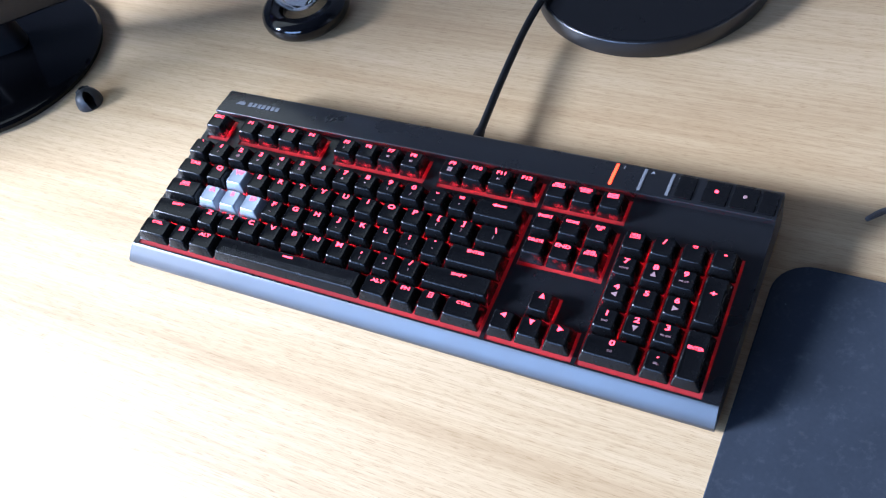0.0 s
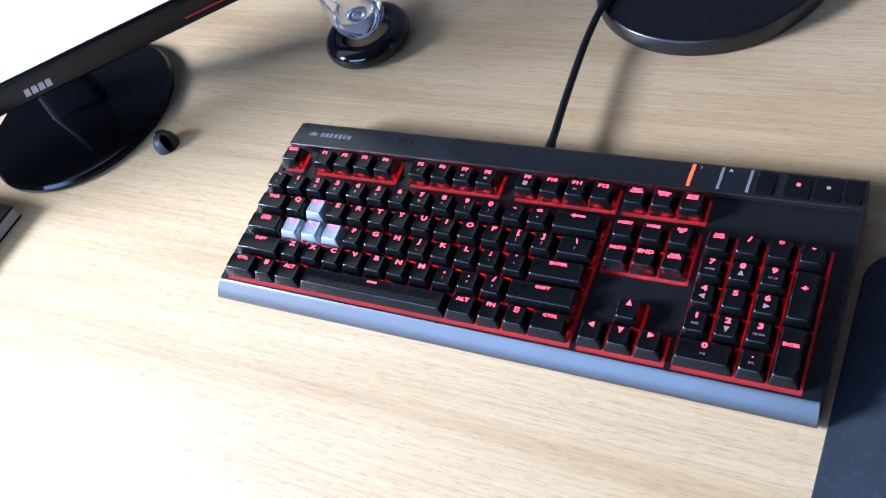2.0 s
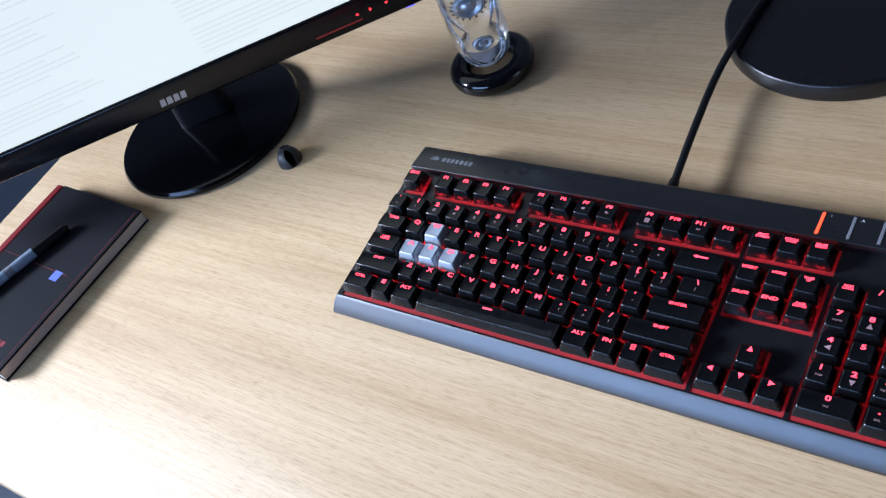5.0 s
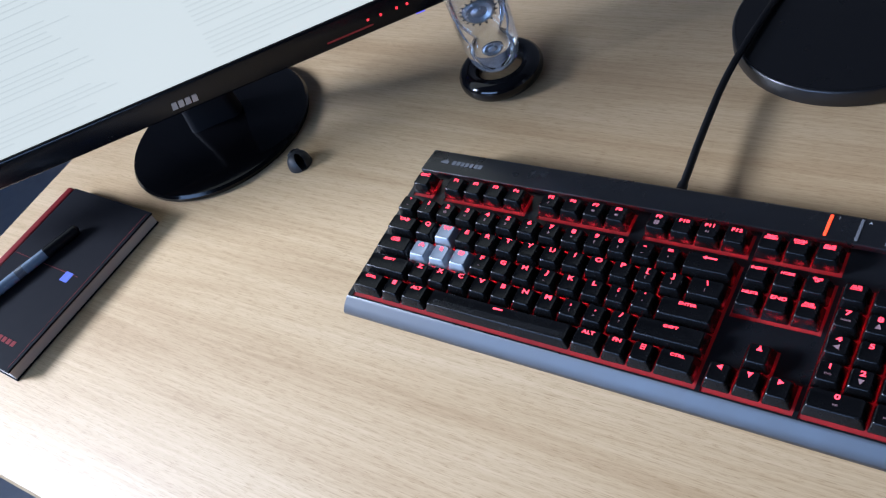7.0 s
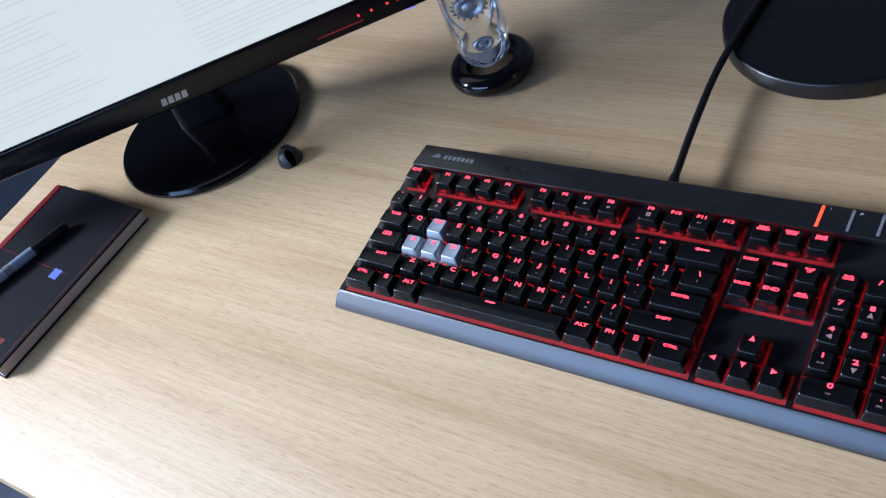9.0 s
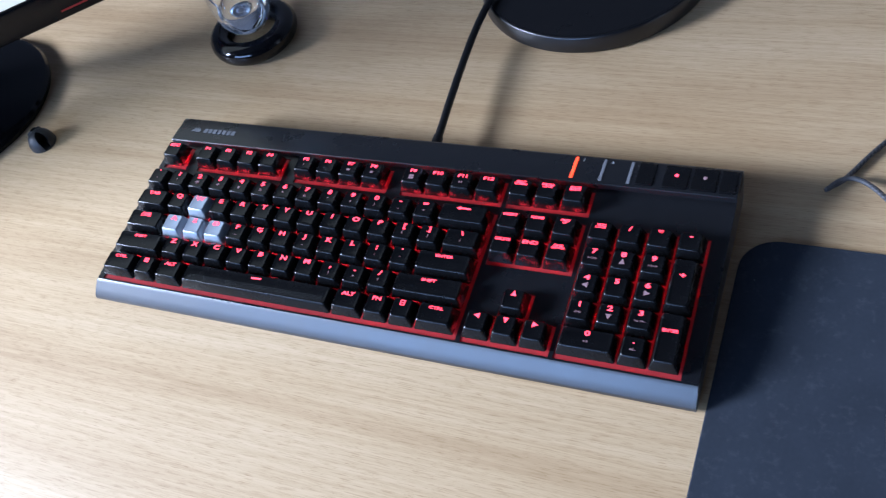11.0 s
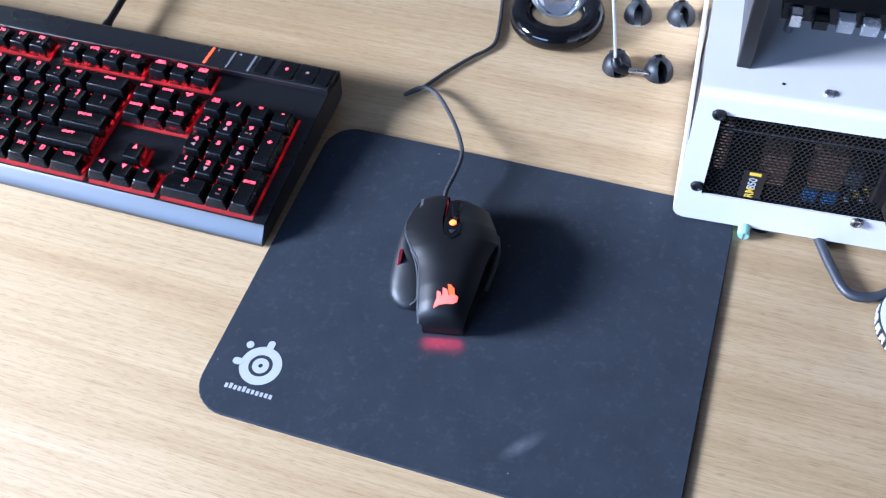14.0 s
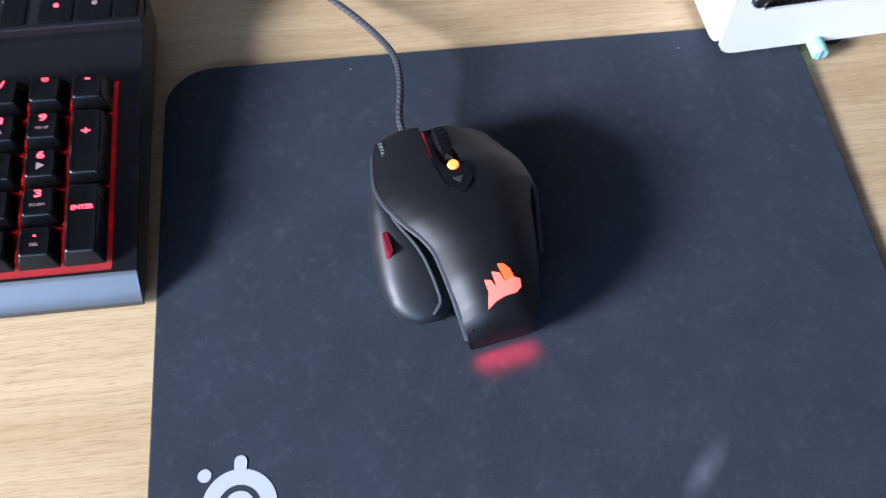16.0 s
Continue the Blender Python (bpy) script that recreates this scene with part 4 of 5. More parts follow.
# ---- second round base at the back ----
stand = thing("monitor_stand", "large round black stand base with a satin rim", "stand", (0.2803, 0.3700, 0))
stand.matrix_basis = stand.matrix_basis @ Matrix.Diagonal((0.93, 0.93, 1, 1))
part("rim", lathe(bmesh.new(), [(0, 0.0), (0.1020, 0.0), (0.1055, 0.0015), (0.1060, 0.004), (0.1052, 0.0150), (0.1044, 0.0162), (0.1030, 0.0166), (0.1020, 0.0160)], 96), RIM, stand, "satin black rim", angle=45)
part("top_plate", lathe(bmesh.new(), [(0.1022, 0.0150), (0.1022, 0.0164), (0.085, 0.0172), (0.036, 0.0185), (0, 0.0187)], 96), SATIN_BLACK, stand, "flat black top plate", angle=45)

# ---- loudspeakers: clear capsule on a black ring ----


def speaker(x, y, turn):
    sp = thing("loudspeaker", "clear acrylic loudspeaker standing in a glossy black ring", "loudspeaker", (x, y, 0), turn, "pair of loudspeakers")
    bm = bmesh.new()
    R, r = 0.0309, 0.0103
    rings = []
    for i in range(56):
        a = 2 * math.pi * i / 56
        rings.append([bm.verts.new(((R + r * math.cos(b)) * math.cos(a), (R + r * math.cos(b)) * math.sin(a), r + r * math.sin(b))) for b in [2 * math.pi * k / 20 for k in range(20)]])
    for i in range(56):
        for k in range(20):
            bm.faces.new((rings[i][k], rings[(i + 1) % 56][k], rings[(i + 1) % 56][(k + 1) % 20], rings[i][(k + 1) % 20]))
    part("ring_foot", bm, GLOSS_BLACK, sp, "glossy black ring foot")
    outer = [(0.0, 0.0150), (0.008, 0.0157), (0.015, 0.0185), (0.0205, 0.0240), (0.0240, 0.032), (0.0258, 0.045), (0.0262, 0.07), (0.0262, 0.22), (0.024, 0.235), (0.016, 0.246), (0, 0.25)]
    inner = [(max(0.0, r0 - 0.0014), z0 + (0.0014 if z0 < 0.1 else -0.0014)) for r0, z0 in outer]
    bm = bmesh.new()
    lathe(bm, outer, 40)
    lathe(bm, inner[::-1], 40)
    cap = part("capsule", bm, CLEAR, sp, "clear acrylic capsule")
    cap.visible_shadow = False
    bm = bmesh.new()
    stack(bm, [rounded(hx, hy, 0.004, zz) for hx, hy, zz in ((0.004, 0.003, 0.026), (0.0080, 0.005, 0.031), (0.0105, 0.007, 0.040), (0.0100, 0.007, 0.050), (0.0065, 0.006, 0.060), (0.0105, 0.007, 0.070), (0.0140, 0.008, 0.082), (0.0140, 0.008, 0.205), (0.010, 0.006, 0.22))])
    part("inner_frame", bm, FROSTED, sp, "clear moulded inner frame").visible_shadow = False
    for zz, rad in ((0.047, 0.0068), (0.088, 0.0108), (0.125, 0.0108), (0.162, 0.0108), (0.199, 0.0108)):
        d = part("driver", lathe(bmesh.new(), [(0, 0.0022), (rad * 0.35, 0.0018), (rad * 0.5, 0.0006), (rad * 0.85, 0.0022), (rad, 0.0016), (rad * 1.06, -0.001)], 28), SILVER, sp, "round silver driver")
        d.matrix_basis = pose(0, -0.0092, zz, 90, 0, 0)
        if zz > 0.06:
            for k in range(18):
                a = 2 * math.pi * k / 18
                o = part("vent", boxed(-0.0008, 0.0008, -0.0006, 0.0006, -0.001, 0.0010), SATIN_BLACK, d, smooth=False)
                o.matrix_basis = pose(rad * 1.16 * math.cos(a), rad * 1.16 * math.sin(a), 0, 0, 0, math.degrees(a))
    for s in (-1, 1):
        part("wire", tube(bmesh.new(), [(0.007 * s, -0.007, 0.026), (0.0155 * s, -0.010, 0.034), (0.0165 * s, -0.0115, 0.046), (0.0145 * s, -0.012, 0.056), (0.0185 * s, -0.009, 0.068), (0.0200 * s, -0.006, 0.09)], lambda t: 0.0013 + 0.0005 * math.sin(17 * t), 8), SILVER, sp, "bright looped wire")
    return sp


speaker(-0.0126, 0.2695, 38)
speaker(0.5885, 0.2752, 8)

# ---- rubber cable clips ----


def cable_clip(x, y, turn, label):
    cl = thing("cable_clip", label, "cable clip", (x, y, 0), turn, "cable clips on the desk")
    bm = bmesh.new()
    R, H, n, m = 0.0122, 0.0140, 30, 9
    rows = []
    for j in range(m + 1):
        f = j / m * 90
        row = []
        for i in range(n + 1):
            a = radians(-90 + 24 + (312) * i / n)
            rr = R * math.cos(radians(f)) ** 0.75
            half = 0.0010 + 0.0032 * (1 - abs(j / m - 0.45))
            px, py = rr * math.cos(a), rr * math.sin(a)
            if i in (0, n):
                px = half if i == 0 else -half
                px, py = px, -math.sqrt(max(0, rr * rr - px * px))
            row.append(bm.verts.new((px, py, 0.0008 + H * math.sin(radians(f)))))
        rows.append(row)
    for a, b in zip(rows, rows[1:]):
        for i in range(n):
            bm.faces.new((a[i], a[i + 1], b[i + 1], b[i]))
    # walls of the slot
    inner = []
    for s in (0, -1):
        col = [r[s] for r in rows]
        ins = [bm.verts.new((v.co.x * (1.7 if 2 < j < 7 else 1.0), 0.0075, v.co.z)) for j, v in enumerate(col)]
        for j in range(m):
            bm.faces.new((col[j], col[j + 1], ins[j + 1], ins[j]))
        inner.append(ins)
    for j in range(m):
        bm.faces.new((inner[0][j], inner[0][j + 1], inner[1][j + 1], inner[1][j]))
    part("rubber_dome", bm, CLIP_RUBBER, cl, angle=55)
    part("adhesive_foot", lathe(bmesh.new(), [(0, 0), (R * 0.98, 0), (R * 0.98, 0.001), (0, 0.001)], 28), WHITE_PRINT if "white" in label else CLIP_RUBBER, cl, smooth=False)
    return cl


cable_clip(-0.167, 0.1215, 60, "dark grey rubber cable clip, empty, beside the monitor base")
cable_clip(0.6500, 0.2340, 15, "dark grey rubber cable clip holding an audio plug")
cable_clip(0.6845, 0.2360, 25, "dark grey rubber cable clip touched by a plug tip")
cable_clip(0.6545, 0.3015, 10, "dark grey rubber cable clip, empty, near the white case")
cable_clip(0.6910, 0.3085, 20, "dark grey rubber cable clip on a white foot")

plug = thing("audio_plug", "black angled audio plug with steel tip on clear cable", "audio plug", (-0.0055, -0.0100, 0))
part("plug_body", tube(bmesh.new(), [(0.6540, 0.2400, 0.0150), (0.6560, 0.2375, 0.0110), (0.6585, 0.2360, 0.0085), (0.6665, 0.2355, 0.0078)], lambda t: 0.0038 + 0.0012 * math.sin(math.pi * t), 14), SATIN_BLACK, plug, "black moulded plug body")
part("plug_tip", tube(bmesh.new(), [(0.6665, 0.2355, 0.0078), (0.6740, 0.2358, 0.0078), (0.6745, 0.2358, 0.0078), (0.6830, 0.2362, 0.0078)], lambda t: 0.0018 - 0.0006 * (0.5 < t < 0.6) - 0.0006 * (t > 0.9), 12), STEEL, plug, "steel plug tip")
part("clear_cord", tube(bmesh.new(), [(0.6540, 0.2400, 0.0150), (0.6515, 0.2450, 0.0260), (0.6475, 0.2540, 0.0420), (0.6410, 0.2700, 0.0620), (0.6340, 0.2950, 0.0800), (0.630, 0.34, 0.085), (0.63, 0.46, 0.04), (0.62, 0.62, 0.003), (0.62, 0.74, 0.003)], 0.0014, 8), material("clear_pvc", (0.34, 0.33, 0.315), 0.25), plug, "pale translucent cord")

# ---- open white computer case ----
CX, CY, CTURN = 0.7208, 0.0868, 3.2
LOWER = Matrix.Diagonal((1, 1, 0.945, 1))
case = thing("computer_case", "white steel open computer case with black power supply", "computer case", (CX, CY, 0), CTURN)
case.matrix_basis = case.matrix_basis @ LOWER
CW, CD, CB, CT = 0.36, 0.40, 0.0055, 0.1385
# front sheet with the opening for the supply, rounded into the top sheet
OX0, OX1, OZ0, OZ1 = 0.0168, 0.1565, 0.0355, 0.1190


def front_ring():
    bm = bmesh.new()
    outer = rounded(CW / 2, (CT - CB) / 2, 0.009, 0, CW / 2, (CT + CB) / 2, n=5)
    # rounded only along the foot; the top corner runs on into the top sheet
    outer = [(x, y) for x, y, _ in outer]
    outer = [(x, CT - 0.006) if y > CT - 0.012 else (x, y) for x, y in outer]
    outer = [(0.0 if y == CT - 0.006 and x < 0.1 else CW if y == CT - 0.006 else x, y) for x, y in outer]
    clean = []
    for p in outer:
        if not clean or (Vector(p) - Vector(clean[-1])).length > 1e-6:
            clean.append(p)
    hole = [(OX1, OZ1), (OX0, OZ1), (OX0, OZ0), (OX1, OZ0)]
    for yy in (0.0, 0.0016):
        o = [bm.verts.new((x, yy, z)) for x, z in clean]
        h = [bm.verts.new((x, yy, z)) for x, z in hole]
        es = [bm.edges.new((o[i], o[(i + 1) % len(o)])) for i in range(len(o))] + [bm.edges.new((h[i], h[(i + 1) % 4])) for i in range(4)]
        bmesh.ops.triangle_fill(bm, edges=es, use_beauty=True)
        if yy == 0.0:
            o0, h0 = o, h
    for a, b in ((o0, o), (h0, h)):
        for i in range(len(a)):
            bm.faces.new((a[i], a[(i + 1) % len(a)], b[(i + 1) % len(a)], b[i]))
    return bm


part("front_sheet", front_ring(), WHITE_STEEL, case, "white powder-coated front sheet", smooth=False)
arc = [(0.006 - 0.006 * math.cos(radians(a)), CT - 0.006 + 0.006 * math.sin(radians(a))) for a in range(0, 91, 15)]
top_prof = arc + [(CD, CT), (CD, CT - 0.0016)] + [(y + 0.0014 * (0.006 - y) / 0.006 if y < 0.006 else y, z - 0.0016 * (z - CT + 0.006) / 0.006) for y, z in arc[::-1]]
part("top_sheet", extrude_x(bmesh.new(), top_prof, 0.0, CW), WHITE_STEEL, case, "white steel shelf over the supply", angle=50)
part("bottom_sheet", boxed(0.011, CW - 0.003, 0.0030, CD, CB + 0.0002, CB + 0.0018), WHITE_STEEL, case, smooth=False)
lip = [(0.0125 - 0.0125 * math.cos(radians(a)) + 0.0017, CB + 0.0135 - 0.0125 * math.sin(radians(a))) for a in range(0, 91, 15)]
part("side_lip", extrude_x(bmesh.new(), lip + [(CD, CB + 0.001), (CD, 0.0500), (0.0017, 0.0500)], 0.0, 0.0016), WHITE_STEEL, case, "low white side lip", smooth=False)
part("side_lip", boxed(CW - 0.0016, CW, 0.0018, CD, CB + 0.001, CT - 0.002), WHITE_STEEL, case)
part("back_sheet", boxed(0.002, CW - 0.002, CD - 0.002, CD, CB + 0.0016, CT - 0.0016), WHITE_STEEL, case, smooth=False)
for x in (0.0640, 0.30):
    for y in (0.0095, CD - 0.02):
        part("rubber_foot", lathe(bmesh.new(), [(0, 0), (0.0085, 0), (0.0090, 0.002), (0.0085, CB), (0, CB)], 24), SATIN_BLACK, case, "round black rubber foot").location = (x, y, 0)
screw = part("thumb_screw", lathe(bmesh.new(), [(0, -0.005), (0.0037, -0.005), (0.0042, -0.004), (0.0042, 0.004), (0.0037, 0.005), (0, 0.005)], 18), GREEN, case, "pale green plastic thumb screw")
screw.matrix_basis = pose(0.0520, -0.004, 0.0058, 90, 0, 0)
part("slot", boxed(-0.0006, 0.0006, -0.0036, 0.0036, 0.0045, 0.0053), LEGEND_GREY, screw, smooth=False)
# screws holding the grille
for x, z, big in ((0.0150, 0.1195, 0), (0.0125, 0.0445, 0), (0.1225, 0.0325, 1), (0.1545, 0.1180, 0)):
    s = part("screw", lathe(bmesh.new(), [(0.0, 0.0022), (0.0016, 0.0022), (0.0017, 0.0010), (0.0024, 0.0026), (0.0040, 0.0022), (0.0046, 0.0008), (0.0046, 0.0)], 18), STEEL if big else BLACK_STEEL, case, "round-headed screw")
    s.matrix_basis = pose(x, -0.0004, z, 90, 0, 0)
# screw and hole on the shelf
s = part("screw", lathe(bmesh.new(), [(0.0, 0.0008), (0.0012, 0.0008), (0.0014, 0.0016), (0.0028, 0.0016), (0.0032, 0.0)], 16), STEEL, case, "small steel screw head")
s.location = (0.0775, 0.0125, CT)
part("screw_hole", lathe(bmesh.new(), [(0, 0.0003), (0.0011, 0.0003), (0.0012, 0)], 12), BLACK_STEEL, case).location = (0.0500, 0.0160, CT)
# black bracket and the underside of a board over the shelf
part("bracket", boxed(0.0200, 0.0290, 0.0250, 0.034, CT, 0.40, bevel=0.0008, seg=1), BLACK_STEEL, case, "black upright bracket")
part("bracket_web", boxed(0.0205, 0.0225, 0.034, 0.30, CT, 0.40), BLACK_STEEL, case)
part("circuit_board", boxed(0.0420, 0.30, 0.056, 0.075, 0.158, 0.171), SATIN_BLACK, case, "dark board edge above the shelf", smooth=False)
random.seed(9)
for k in range(16):
    x = 0.046 + 0.0145 * k
    hgt = random.uniform(0.006, 0.014)
    part("board_connector", boxed(x, x + random.uniform(0.006, 0.011), 0.047, 0.056, 0.159, 0.160 + hgt, bevel=0.0008, seg=1), random.choice([SILVER, STEEL, SATIN_BLACK, CLEAR_INNER]), case)
for x in (0.050, 0.15, 0.25):
    part("standoff", lathe(bmesh.new(), [(0, CT), (0.0030, CT), (0.0030, 0.158), (0, 0.158)], 12), STEEL, case, "steel standoff").location = (x, 0.068, 0)

# ---- power supply inside the case ----
psu = thing("power_supply", "black power supply with honeycomb grille seen in the case", "power supply", (CX, CY, 0), CTURN)
psu.matrix_basis = psu.matrix_basis @ LOWER
bm = bmesh.new()
PX0, PX1, PZ0, PZ1 = 0.0035, 0.166, CB + 0.0018, CT - 0.0020
box(bm, PX0, PX0 + 0.0016, 0.0035, 0.17, PZ0, PZ1)
box(bm, PX1 - 0.0016, PX1, 0.0035, 0.17, PZ0, PZ1)
box(bm, PX0 + 0.0016, PX1 - 0.0016, 0.168, 0.17, PZ0, PZ1)
box(bm, PX0 + 0.0016, PX1 - 0.0016, 0.0035, 0.168, PZ0, PZ0 + 0.0012)
box(bm, PX0 + 0.0016, PX1 - 0.0016, 0.0035, 0.168, PZ1 - 0.0012, PZ1)
part("housing", bm, BLACK_STEEL, psu, "black steel housing", smooth=False)
# honeycomb
bm = bmesh.new()
pitch = 0.0035
ro, ri = pitch / math.sqrt(3), pitch / math.sqrt(3) * 0.82
row = 0
z = OZ0 - 0.002
while z < OZ1 + 0.003:
    x = OX0 - 0.002 + (pitch / 2 if row % 2 else 0)
    while x < OX1 + 0.003:
        o = [bm.verts.new((x + ro * math.cos(radians(30 + 60 * k)), 0.0030, z + ro * math.sin(radians(30 + 60 * k)))) for k in range(6)]
        i1 = [bm.verts.new((x + ri * math.cos(radians(30 + 60 * k)), 0.0030, z + ri * math.sin(radians(30 + 60 * k)))) for k in range(6)]
        i2 = [bm.verts.new((x + ri * math.cos(radians(30 + 60 * k)), 0.0040, z + ri * math.sin(radians(30 + 60 * k)))) for k in range(6)]
        for k in range(6):
            n1 = (k + 1) % 6
            bm.faces.new((o[k], o[n1], i1[n1], i1[k]))
            bm.faces.new((i1[k], i1[n1], i2[n1], i2[k]))
        x += pitch
    z += pitch * math.sqrt(3) / 2
    row += 1
part("honeycomb_grille", bm, BLACK_STEEL, psu, "black honeycomb steel grille", smooth=False)["kind"] = "stuff"
# coils and parts glimpsed behind
for x, z, w, h, mt in ((0.061, 0.064, 0.018, 0.032, BROWN), (0.095, 0.069, 0.022, 0.036, BROWN), (0.024, 0.080, 0.008, 0.050, BROWN), (0.112, 0.066, 0.012, 0.016, LEGEND_GREY)):
    part("coil", boxed(x - w / 2, x + w / 2, 0.0065, 0.028, z - h / 2, z + h / 2, bevel=0.004, seg=3), mt, psu, "brown wound coil")
for cx0, cz0, w0, h0 in ((0.061, 0.064, 0.018, 0.032), (0.095, 0.069, 0.022, 0.036)):
    for k in range(7):
        part("winding", boxed(cx0 - w0 / 2 + 0.001, cx0 + w0 / 2 - 0.001, 0.0060, 0.0070, cz0 - h0 / 2 + 0.003 + k * h0 / 8, cz0 - h0 / 2 + 0.0046 + k * h0 / 8, bevel=0.0003, seg=1), COPPER, psu, "bright copper winding")
for x in (0.086, 0.0905, 0.099, 0.1035):
    part("capacitor", lathe(bmesh.new(), [(0, 0.0), (0.0027, 0.0), (0.0029, 0.0005), (0.0029, 0.011), (0, 0.011)], 12), BLUE, psu, "small blue capacitor").location = (x, 0.0082, 0.0395)
for k, (x, z) in enumerate(((0.110, 0.044), (0.115, 0.050), (0.120, 0.045), (0.124, 0.051), (0.112, 0.055), (0.120, 0.057))):
    part("ceramic_part", boxed(x, x + 0.0034, 0.0062, 0.010, z, z + 0.0040, bevel=0.0006, seg=1), (WHITE_PRINT, YELLOW)[k % 2], psu)
part("inner_rail", boxed(PX0 + 0.004, PX1 - 0.004, 0.0060, 0.0075, 0.0985, 0.1015), LEGEND_GREY, psu, "grey inner rail", smooth=False)
plate = part("printed_plate", boxed(0.0410, 0.0560, 0.0022, 0.0029, 0.0375, 0.0660), BLACK_STEEL, psu, "black plate with yellow and white print", smooth=False)
lettering("print", "RM", 0.0080, YELLOW, plate, pose(0.0485, 0.0020, 0.0430, 90, -90, 0), 1.0, 0.0001)
lettering("print", "850", 0.0080, WHITE_PRINT, plate, pose(0.0485, 0.0020, 0.0530, 90, -90, 0), 1.0, 0.0001)
part("print", boxed(0.0447, 0.0525, 0.0019, 0.0022, 0.0615, 0.0645), YELLOW, plate, smooth=False)
# sticker on the flank
label = part("flank_sticker", boxed(0.0026, 0.0035, 0.006, 0.112, 0.0450, CT - 0.003), SATIN_BLACK, psu, "black printed flank sticker", smooth=False)
lettering("print", "RM", 0.026, YELLOW, label, pose(0.0022, 0.0330, 0.106, 90, 0, -90) @ Matrix.Rotation(math.pi, 4, "Z"), 1.0, 0.0003)
lettering("print", "850", 0.026, WHITE_PRINT, label, pose(0.0022, 0.0760, 0.106, 90, 0, -90) @ Matrix.Rotation(math.pi, 4, "Z"), 1.0, 0.0003)
part("print", boxed(0.0022, 0.0026, 0.010, 0.026, 0.078, 0.081), WHITE_PRINT, label, smooth=False)
# socket
part("socket", boxed(0.1240, 0.1500, -0.0010, 0.010, 0.055, 0.100, bevel=0.0015, seg=1), SATIN_BLACK, psu, "black mains socket")

power = thing("power_lead", "black mains plug and grey lead curling onto the desk", "power lead", (CX, CY, 0), CTURN)
power.matrix_basis = power.matrix_basis @ LOWER @ pose(-0.0050, 0, 0)
HEX = ((-0.010, -0.013), (0.010, -0.013), (0.010, 0.009), (0.006, 0.015), (-0.006, 0.015), (-0.010, 0.009))
bm = bmesh.new()
stack(bm, [[(px + x * k, py, pz + z * k) for x, z in HEX] for px, py, pz, k in ((0.141, -0.001, 0.079, 1.0), (0.142, -0.013, 0.079, 1.05), (0.143, -0.0135, 0.079, 0.92), (0.146, -0.020, 0.071, 0.80), (0.149, -0.026, 0.060, 0.62), (0.151, -0.029, 0.052, 0.52))])
part("plug", bm, SATIN_BLACK, power, "black moulded mains plug", angle=30)
part("strain_relief", tube(bmesh.new(), [(0.1505, -0.0285, 0.055), (0.154, -0.0315, 0.043), (0.157, -0.033, 0.030)], lambda t: 0.0058 - 0.0012 * t + 0.0006 * (int(t * 14) % 2), 14), SATIN_BLACK, power, "ribbed strain relief")
part("lead", tube(bmesh.new(), [(0.1565, -0.0325, 0.032), (0.159, -0.0345, 0.020), (0.156, -0.0385, 0.0115), (0.146, -0.0430, 0.0070), (0.134, -0.0435, 0.0048), (0.1265, -0.0380, 0.0042), (0.1200, -0.0250, 0.0040), (0.112, -0.0060, 0.0040), (0.100, 0.03, 0.0040), (0.09, 0.10, 0.0040)], 0.0036, 12), CORD, power, "grey flexible lead")

# ---- figurine on its round base (one plain mesh) ----
bm = bmesh.new()
R = 0.0350
lathe(bm, [(0, 0), (R - 0.001, 0), (R, 0.001), (R, 0.0105), (R - 0.0006, 0.0115)], 64, 1)
lathe(bm, [(R - 0.0006, 0.0115), (R - 0.0030, 0.0122), (0, 0.0122)], 64, 0)
for k in range(16):
    a = radians(170 + k * 13)
    if k % 9 == 8:
        continue
    m = pose(0, 0, 0, 0, 0, math.degrees(a) + 90)
    pts = [(-0.0027, 0.0025), (-0.0012, 0.0025), (0.0, 0.0055), (0.0012, 0.0025), (0.0027, 0.0025), (0.0022, 0.0095), (-0.0022, 0.0095)]
    vs0 = [bm.verts.new((R + 0.0006) * Vector((math.cos(a), math.sin(a), 0)) + m.to_3x3() @ Vector((x, 0, z))) for x, z in pts]
    vs1 = [bm.verts.new((R - 0.0012) * Vector((math.cos(a), math.sin(a), 0)) + m.to_3x3() @ Vector((x, 0, z))) for x, z in pts]
    for q in range(7):
        bm.faces.new((vs0[q], vs0[(q + 1) % 7], vs1[(q + 1) % 7], vs1[q])).material_index = 2
    bm.faces.new(vs0).material_index = 2
for sx in (-1, 1):
    tube(bm, [(-0.012 * sx - 0.004, -0.004 - 0.004 * sx, 0.0165), (-0.012 * sx - 0.001, 0.000, 0.018), (-0.011 * sx + 0.002, 0.004, 0.020)], lambda t: 0.0048 + 0.001 * math.sin(3 * t), 12, 6, 4)
    tube(bm, [(-0.010 * sx, 0.002, 0.019), (-0.008 * sx + 0.002, 0.003, 0.032), (-0.005 * sx + 0.006, 0.004, 0.050), (-0.003 * sx + 0.010, 0.004, 0.062)], lambda t: 0.0056 + 0.002 * t, 14, 6, 3)
lathe(bm, [(0, 0.054), (0.010, 0.058), (0.013, 0.068), (0.012, 0.085), (0.007, 0.092), (0, 0.093)], 20, 3, 0.010, 0.004)
fig = part("figurine", bm, [GREY_BASE, BLACK_STEEL, WHITE_PRINT, BLUE_SUIT, SATIN_BLACK])
fig.location = (0.9020, 0.0370, 0)
tagged(fig, "small painted figurine in blue on a round pale base", "figurine")

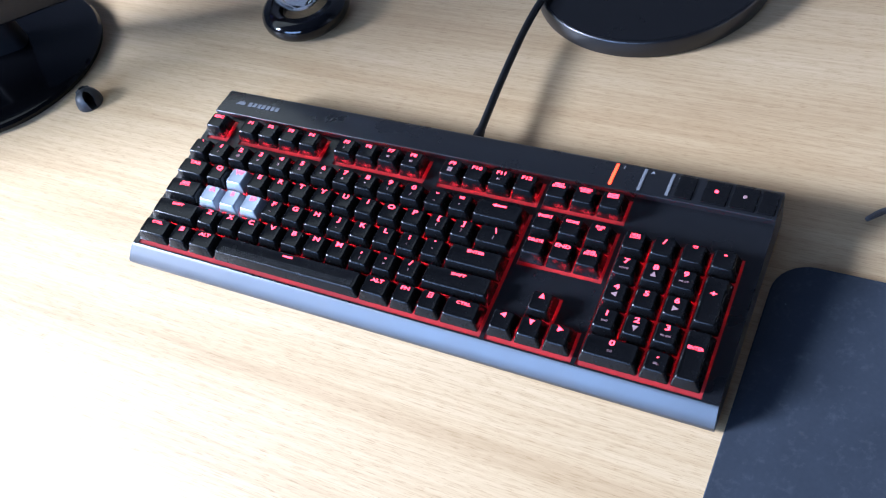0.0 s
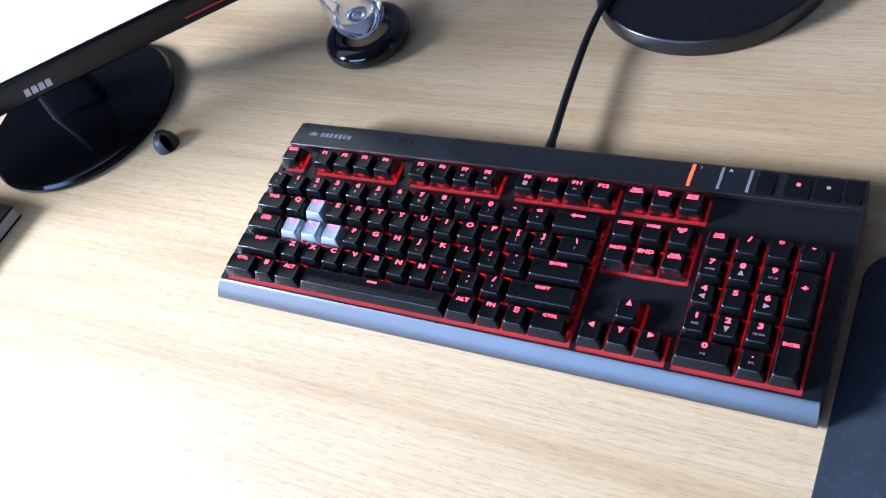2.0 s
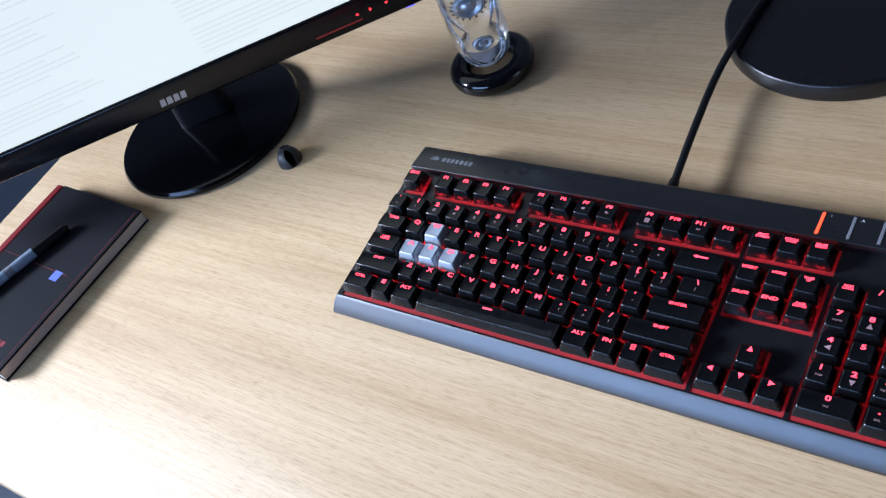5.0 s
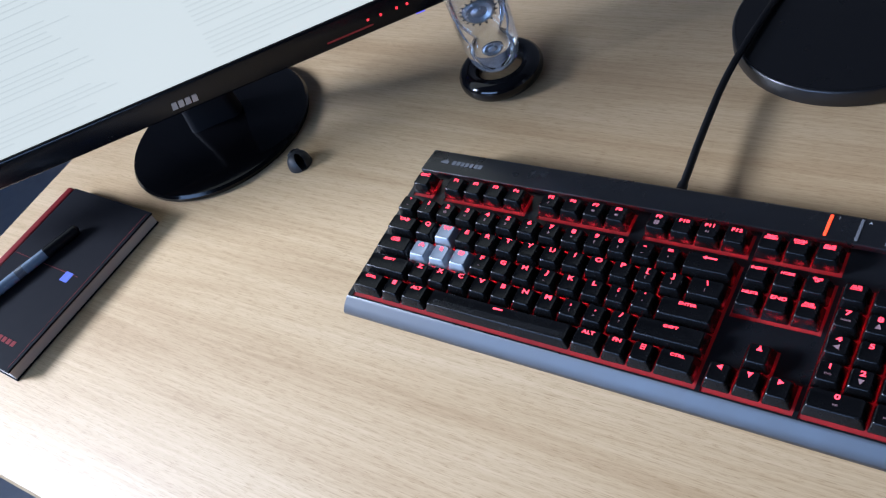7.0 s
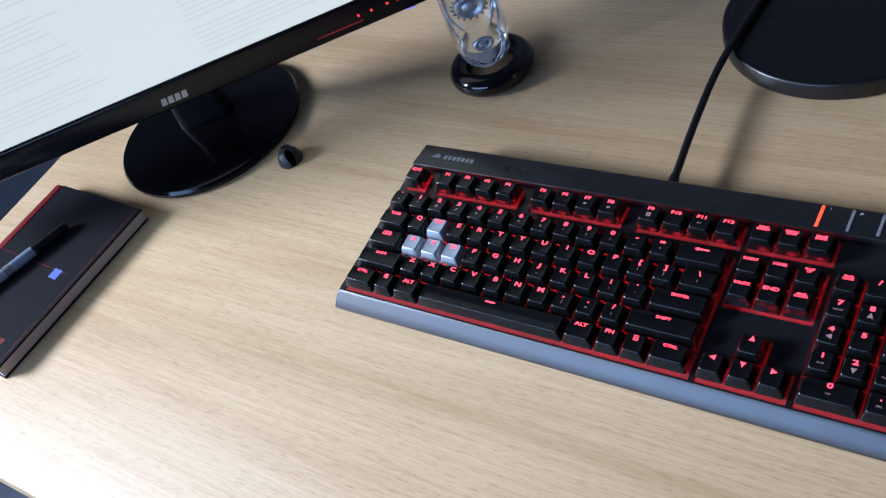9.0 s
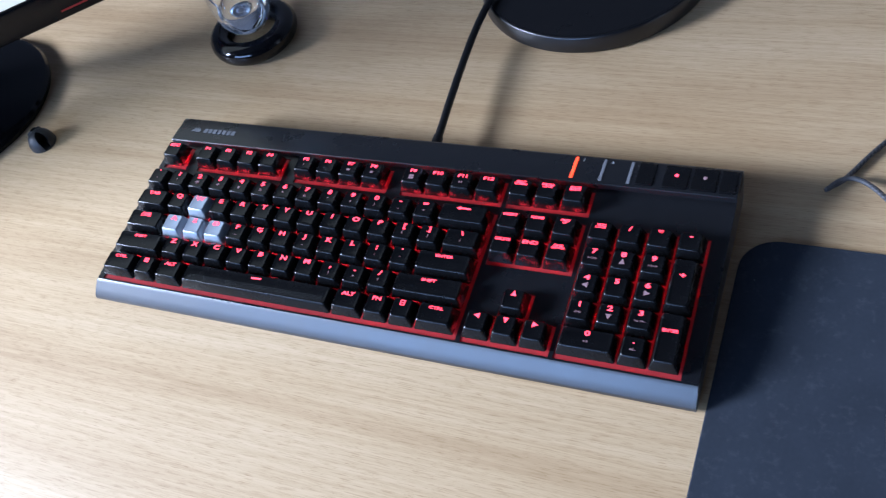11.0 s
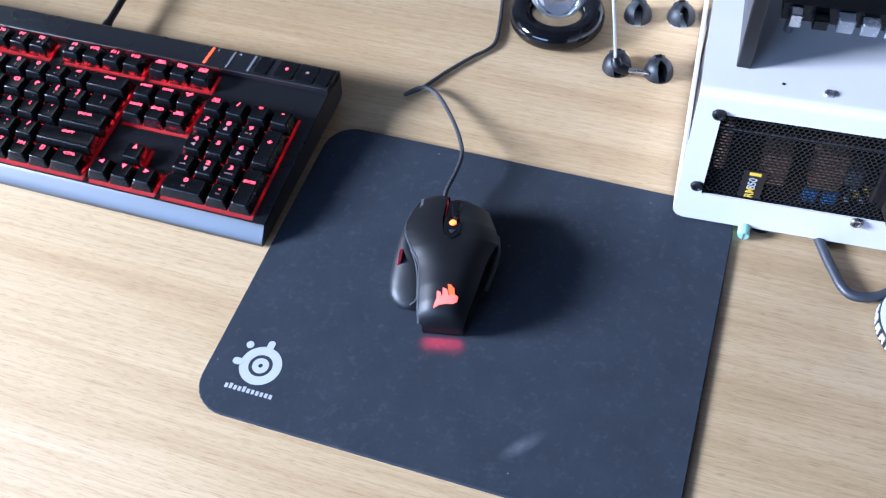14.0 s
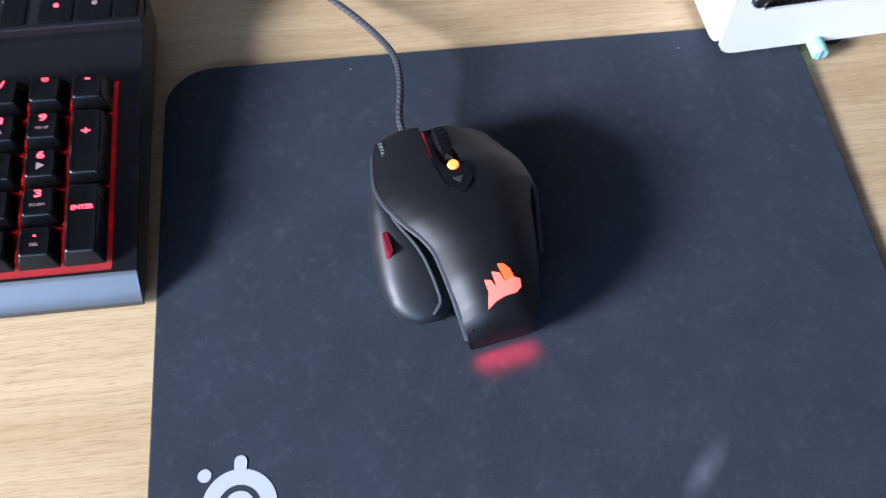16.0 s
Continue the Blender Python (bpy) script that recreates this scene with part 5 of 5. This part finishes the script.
# ---- notebook and pen ----
book = thing("notebook", "black hardback notebook with red spine lying closed on the desk", "notebook", (-0.3562, -0.0775, 0), -2.6)
bw, bl = 0.0715, 0.0990
part("page_block", boxed(-bw + 0.004, bw - 0.0012, -bl + 0.0012, bl - 0.0012, 0.0022, 0.0128), PAPER, book, "pale page edges", smooth=False)
part("cover", boxed(-bw + 0.012, bw, -bl, bl, 0.0128, 0.0150, bevel=0.0006, seg=1), BOOK_BLACK, book, "black cloth cover")
part("cover", boxed(-bw + 0.004, bw - 0.0004, -bl, bl, 0.0, 0.0020, bevel=0.0006, seg=1), BOOK_BLACK, book)
part("spine", boxed(-bw, -bw + 0.012, -bl, bl, 0.0002, 0.0152, bevel=0.003, seg=3), BOOK_RED, book, "red cloth spine")
for x0, x1, y0, y1 in ((-bw + 0.014, bw - 0.019, 0.0085, 0.0089), (bw - 0.0050, bw - 0.0046, -bl + 0.004, bl - 0.004)):
    part("red_line", boxed(x0, x1, y0, y1, 0.0149, 0.01515), BOOK_RED, book, smooth=False)
part("sticker", boxed(bw - 0.0385, bw - 0.0270, -0.0010, 0.0100, 0.0149, 0.0152), STICKER, book, "small blue and white sticker", smooth=False)
for k in range(6):
    part("printed_block", boxed(bw - 0.064 + 0.0075 * k, bw - 0.0585 + 0.0075 * k, -0.077, -0.0715, 0.0149, 0.01515), BOOK_RED, book, smooth=False)

pen = thing("pen", "clear ballpoint pen with dark grip lying on the notebook", "pen", (-0.3730, -0.0850, 0.0153), -5.6)
pt = [(0.0180, 0.0640, 0.0058), (0.0165, 0.0570, 0.0058), (0.0090, 0.0250, 0.0058), (-0.0030, -0.0250, 0.0058), (-0.0120, -0.0640, 0.0058)]
part("barrel", tube(bmesh.new(), pt[2:], 0.0056, 12), material("pen_plastic", (0.16, 0.20, 0.25), 0.25, vary=0.3, scale=120, coat=0.5), pen, "pale bluish translucent barrel")
part("grip", tube(bmesh.new(), pt[:3], lambda t: 0.0010 + 0.0050 * min(1, t * 3), 12), SATIN_BLACK, pen, "dark rubber grip and tip")
part("refill", tube(bmesh.new(), [pt[2], pt[3], pt[4]], 0.0016, 8), STEEL, pen)
part("band", tube(bmesh.new(), [(0.0032, 0.001, 0.0058), (0.0012, -0.0075, 0.0058)], 0.0058, 12), SILVER, pen, "pale metal band")
